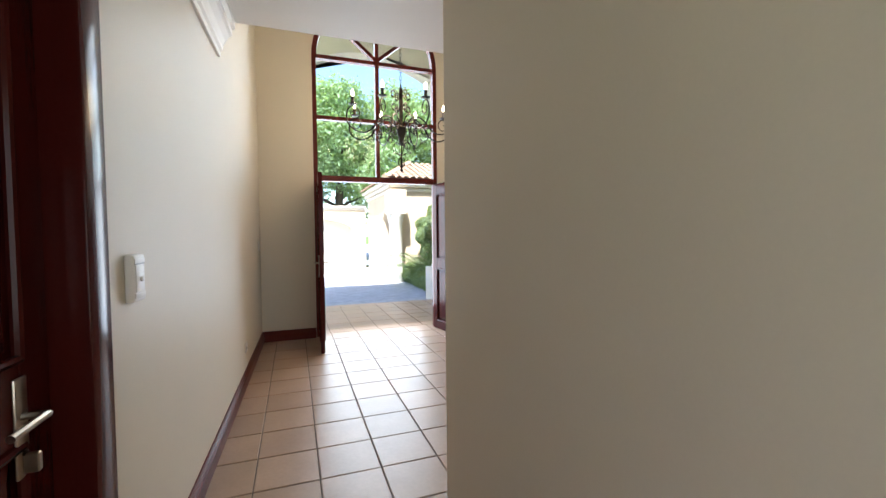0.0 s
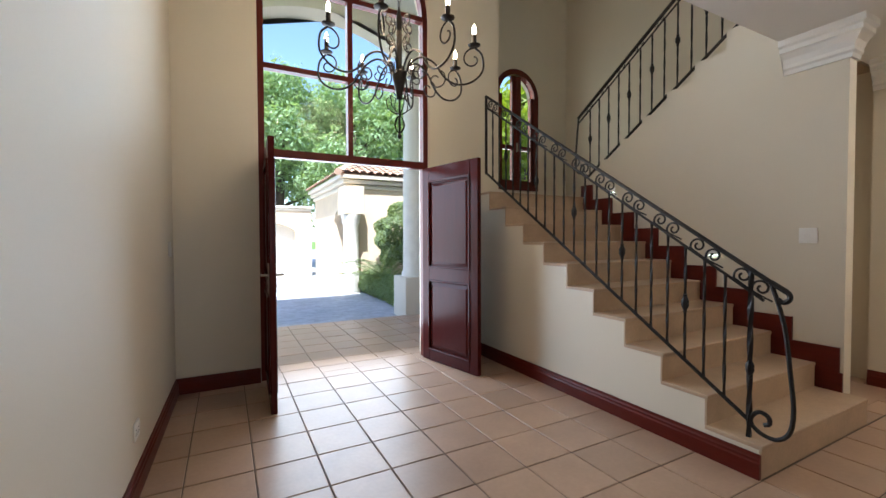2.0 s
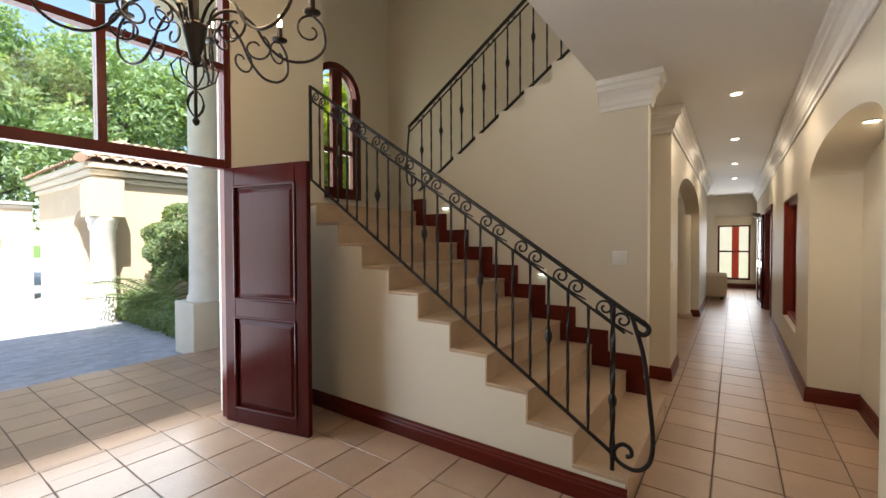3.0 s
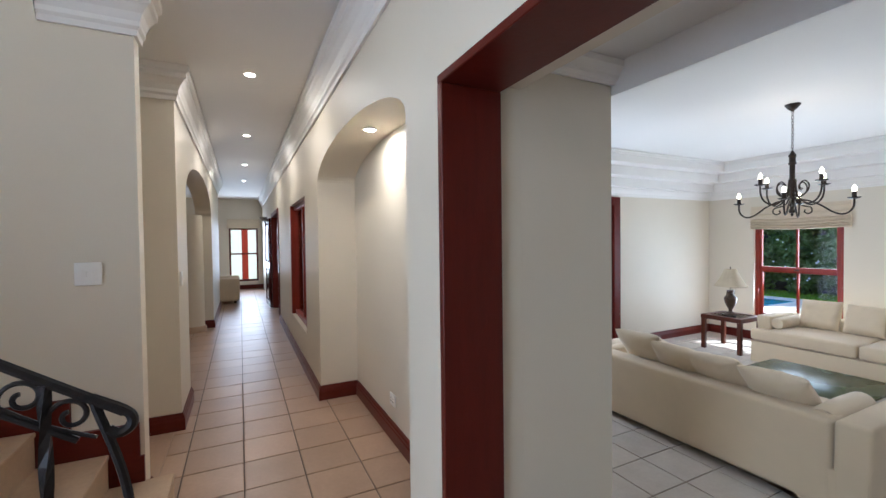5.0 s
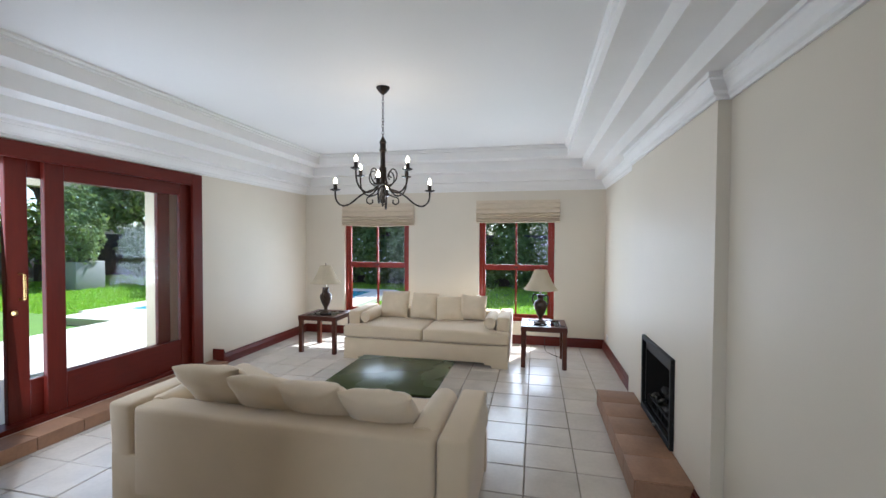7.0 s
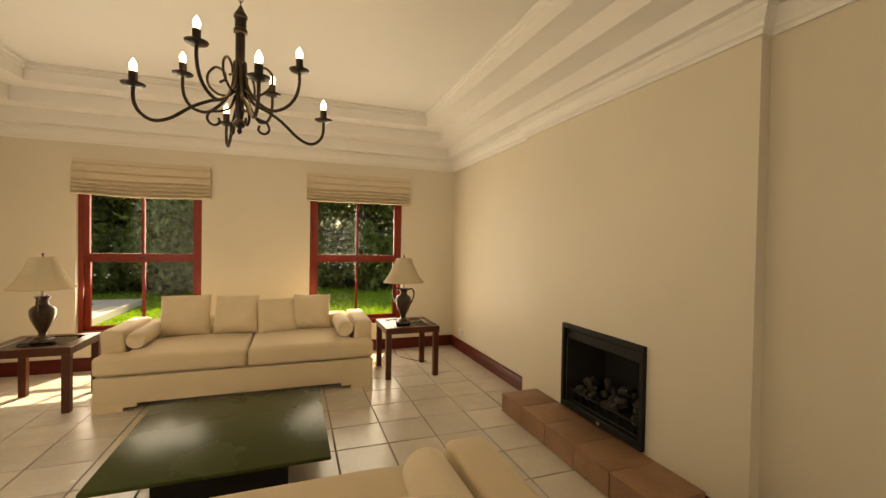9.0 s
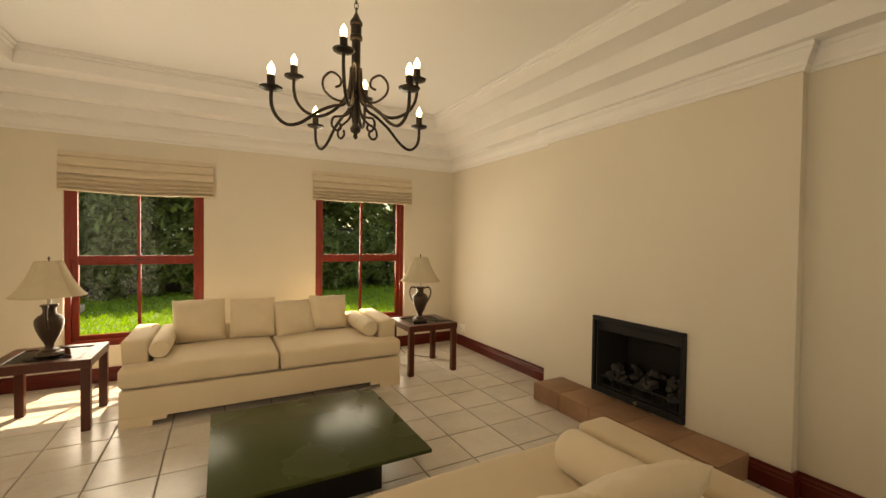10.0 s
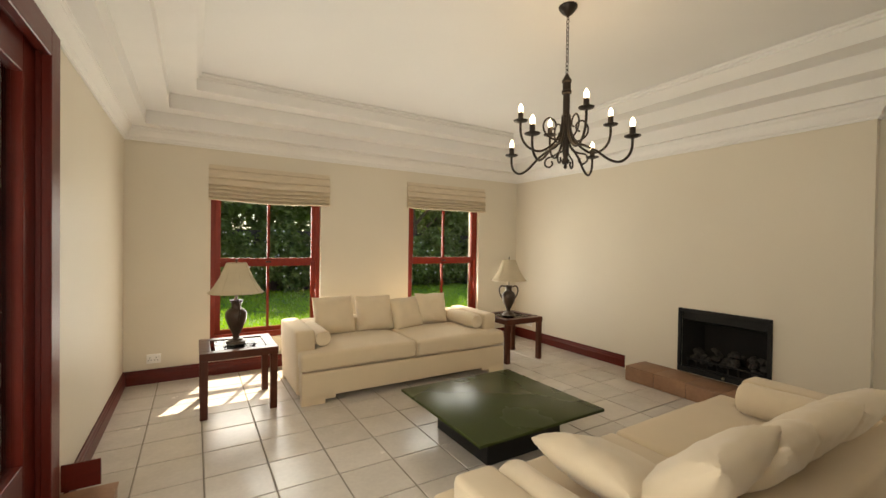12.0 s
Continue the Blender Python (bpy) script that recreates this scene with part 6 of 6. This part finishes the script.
for i, (x, y, h, s) in enumerate(((-6, -19.5, 7.0, 2.8), (-2.2, -18.0, 7.5, 2.6), (0.6, -18.8, 8.5, 2.6), (3.2, -19.6, 8.0, 2.5), (5.6, -18.4, 8.5, 2.7), (8.6, -19.2, 8.0, 2.7), (11.8, -18.8, 8.5, 2.9), (15.2, -19.4, 8.5, 3.0), (19.5, -17.5, 8.5, 3.2), (22.0, -12.0, 8.0, 3.1), (21.5, -6.5, 8.0, 3.1), (22.5, -1.5, 8.0, 3.2))):
    tree("tree", T2, x, y + 2.4 if y < -17 else y, h, s, 60 + i, M_LEAF_D, 13000, 0.125, -0.45, low=0.12)
T3 = "dense dark shrub along the garden wall"
for i in range(15):
    x = -7 + i * 1.9
    sh = thing("shrub", T3, "shrub", at=(x, -14.4 + 0.4 * math.sin(i * 2.1), -0.45), group="border shrubs")
    part("stems", tube([(0, 0, 0), (0.05, 0.02, 0.8)], 0.06, 6), M_BARK, sh)
    o = new("foliage", leaves("foliage", [(0, 0, 0.9, 1.15, 0.8, 0.95), (0.5, 0.1, 1.5, 0.8, 0.7, 0.8)], 5000, 0.095, M_LEAF_D, 90 + i, 0.4))
    o.parent = sh
T4 = "tall dense shrub behind the garden wall"
for i in range(13):
    sh = thing("shrub", T4, "shrub", at=(-9 + i * 2.3, -16.6 + 0.4 * math.sin(i * 1.3), -0.45), group="tall shrubs")
    part("stems", tube([(0, 0, 0), (0.06, 0.02, 1.4)], 0.07, 6), M_BARK, sh)
    o = new("foliage", leaves("foliage", [(0, 0, 1.7, 1.4, 0.8, 1.2), (0.4, 0.1, 2.7, 1.1, 0.8, 1.0), (-0.6, 0, 3.3 + 0.5 * math.sin(i * 2.7), 0.8, 0.7, 0.8)], 2300, 0.12, M_LEAF_D, 130 + i, 0.25))
    o.parent = sh
rs = np.random.RandomState(12)
fb = bmesh.new()
for i in range(120):
    x, y, z = rs.uniform(-3, 9), rs.uniform(-13.75, -13.45), rs.uniform(0.1, 1.5)
    bmesh.ops.create_icosphere(fb, subdivisions=0 + 1, radius=rs.uniform(0.018, 0.034), matrix=Matrix.Translation((x, y, z)))
thing("white_blossom", "scattered white blossoms on the border shrubs", "flowers", fb, M_FLOWER, kind="stuff")
sh = thing("clipped_shrub", "tall clipped green shrub beside the patio", "shrub", at=(18.0, -10.6, -0.45))
part("stems", tube([(0, 0, 0), (0, 0, 0.9)], 0.06, 6), M_BARK, sh)
o = new("foliage", leaves("foliage", [(0.1, 0.1, 2.1, 0.85, 0.85, 1.3), (0, 0, 3.0, 0.6, 0.6, 0.7)], 7000, 0.06, M_HEDGE, 200, 0.7))
o.parent = sh
pt = thing("planter", "tall grey square planter under the clipped shrub", "planter", at=(18.0, -10.6, -0.45))
part("tub", box(-0.5, -0.5, 0, 0.5, 0.5, 0.98, 0.03, 2), M_POT, pt)
pc = thing("patio_column", "slim cream column carrying a beam beyond the pool", "column")
part("shaft", box(18.58, -10.86, -0.449, 18.82, -10.62, 3.1, 0.01, 1), M_COLUMN, pc)
part("beam", box(18.45, -11.0, 3.1, 18.9, 1.0, 3.7, 0.01, 1), M_STUCCO, pc)
structure("wall_patio_pier", wall("y", -3.55, -2.94, 6.202, 6.46, -0.45, 2.9), M_STUCCO, "cream outer pier beside the sliding door")
structure("roof_patio_long", box(6.21, 0.0, 2.9, 12.0, 1.05, 3.05), M_STUCCO2, "flat cream patio roof beside the corridor")
structure("wall_patio_end", wall("y", 0.56, 0.8, 6.21, 8.4, -0.4, 0.3), M_STUCCO, "low cream patio wall")
structure("roof_main", box(-1.0, -6.1, 6.3, 12.5, 6.9, 6.5), M_ROOF, "broad clay tiled main roof")
structure("wall_upper_outer", wall("y", -5.74, -5.5, 0.86, 6.2, 2.9, 6.3), M_STUCCO, "cream upper storey wall")
# grass: short blades over the lawn that the windows show
rs = np.random.RandomState(77)
N = 90000
gx, gy = rs.uniform(-4, 22, N), -6.55 - 8.4 * rs.rand(N) ** 1.2
keep = ~((gx > 6.5) & (gx < 12.5) & (gy > -12.3))
gx, gy = gx[keep], gy[keep]
n = len(gx)
ang, hh = rs.rand(n) * 6.283, 0.03 + 0.05 * rs.rand(n)
dx, dy = np.cos(ang) * 0.018, np.sin(ang) * 0.018
V = np.stack([np.stack([gx - dx, gy - dy, np.full(n, -0.45)], 1), np.stack([gx + dx, gy + dy, np.full(n, -0.45)], 1), np.stack([gx + rs.normal(size=n) * 0.02, gy + rs.normal(size=n) * 0.02, -0.45 + hh], 1)], 1).reshape(-1, 3)
me = bpy.data.meshes.new("grass")
me.from_pydata(V.tolist(), [], np.arange(3 * n).reshape(-1, 3).tolist())
me.materials.append(M_GRASS)
tagged(new("grass", me), "short bright green mown grass", "grass", kind="stuff")


# ---- floor tiles, piece by piece ----
def tile_mesh(name, w, d, t, material, bevel=0.004):
    bm = box(-w / 2, -d / 2, -t, w / 2, d / 2, 0, bevel, 1)
    me = mesh_of(name, bm)
    me.materials.append(material)
    return me


def lay(floor, px, py, ox, oy, spans, z, material, parts_in, name="tile", joint=0.0065):
    """Lays a grid of tiles over rectangles of the plan; those inside parts_in are objects, the rest one joined mesh."""
    t_me = tile_mesh(name, px - joint, py - joint, 0.006, material)
    rest = bmesh.new()
    done = 0
    rs = random.Random(2)
    for x0, y0, x1, y1 in spans:
        for i in range(math.floor((x0 - ox) / px), math.ceil((x1 - ox) / px)):
            for j in range(math.floor((y0 - oy) / py), math.ceil((y1 - oy) / py)):
                a, c = max(x0, ox + i * px + joint / 2), min(x1, ox + (i + 1) * px - joint / 2)
                b, d = max(y0, oy + j * py + joint / 2), min(y1, oy + (j + 1) * py - joint / 2)
                if c - a < 0.01 or d - b < 0.01:
                    continue
                cxm, cym = (a + c) / 2, (b + d) / 2
                lift = rs.uniform(-0.0006, 0.0006)
                if done < 300 and any(q[0] < cxm < q[2] and q[1] < cym < q[3] for q in parts_in):
                    piece(name, t_me, floor, (cxm, cym, z + lift), (rs.uniform(-0.0012, 0.0012), rs.uniform(-0.0012, 0.0012), 0), ((c - a) / (px - joint), (d - b) / (py - joint), 1))
                    done += 1
                else:
                    vs = [rest.verts.new(p) for p in ((a, b, z + lift), (c, b, z + lift), (c, d, z + lift), (a, d, z + lift), (a, b, z - 0.006), (c, b, z - 0.006), (c, d, z - 0.006), (a, d, z - 0.006))]
                    rest.faces.new(vs[:4])
                    for k in range(4):
                        rest.faces.new((vs[k], vs[k + 4], vs[(k + 1) % 4 + 4], vs[(k + 1) % 4]))
    if len(rest.faces):
        bmesh.ops.recalc_face_normals(rest, faces=rest.faces[:])
        o = part("tile_field", rest, material, floor, smooth=False)
        tagged(o, kind="stuff")
    else:
        rest.free()


HX, HY = 0.3475, 0.354
lay(FLOOR, HX, HY, 0.3435, 3.133, [(-0.36, -1.25, 0.86, 1.13), (-0.30, 1.13, 2.775, 5.43), (0.49, 5.43, 2.215, 5.66), (2.775, 1.06, 12.3, 2.43), (4.2, 2.43, 12.3, 2.56), (5.3, 2.56, 12.3, 5.0), (12.3, -1.3, 16.0, 5.0)], 0.0, M_TILE, [(-0.4, 1.2, 2.8, 5.5), (2.7, 1.0, 6.2, 2.5)])
lay(FLOOR_L, 0.35, 0.338, 2.182, -3.37, [(1.13, -5.48, 5.96, 0.56), (1.13, 0.56, 2.77, 1.13)], LZ, M_LTILE, [(1.13, -5.5, 6.0, 0.6)])
structure("step_lounge", box(1.163, 1.128, LZ, 2.757, 1.16, -0.002, 0.003, 1), M_TILE, "tiled riser down into the lounge")
lay(porch, HX, HY, 0.3435, 3.133, [(-1.0, 5.67, 4.2, 8.03)], -0.028, M_TILE, [(0.4, 5.6, 3.0, 8.1)])
# driveway: brick paving near the porch
bp = bmesh.new()
rs = random.Random(9)
for j in range(46):
    for i in range(24):
        x, y = -1.4 + i * 0.212 + (0.106 if j % 2 else 0), 8.06 + j * 0.106
        z = -0.119 + rs.uniform(-0.0015, 0.0015)
        vs = [bp.verts.new(p) for p in ((x, y, z), (x + 0.206, y, z), (x + 0.206, y + 0.1, z), (x, y + 0.1, z))]
        bp.faces.new(vs)
paving = thing("pavement_bricks", "grey paving bricks of the driveway", "pavement", bp, M_PAVE, kind="structure", smooth=False)
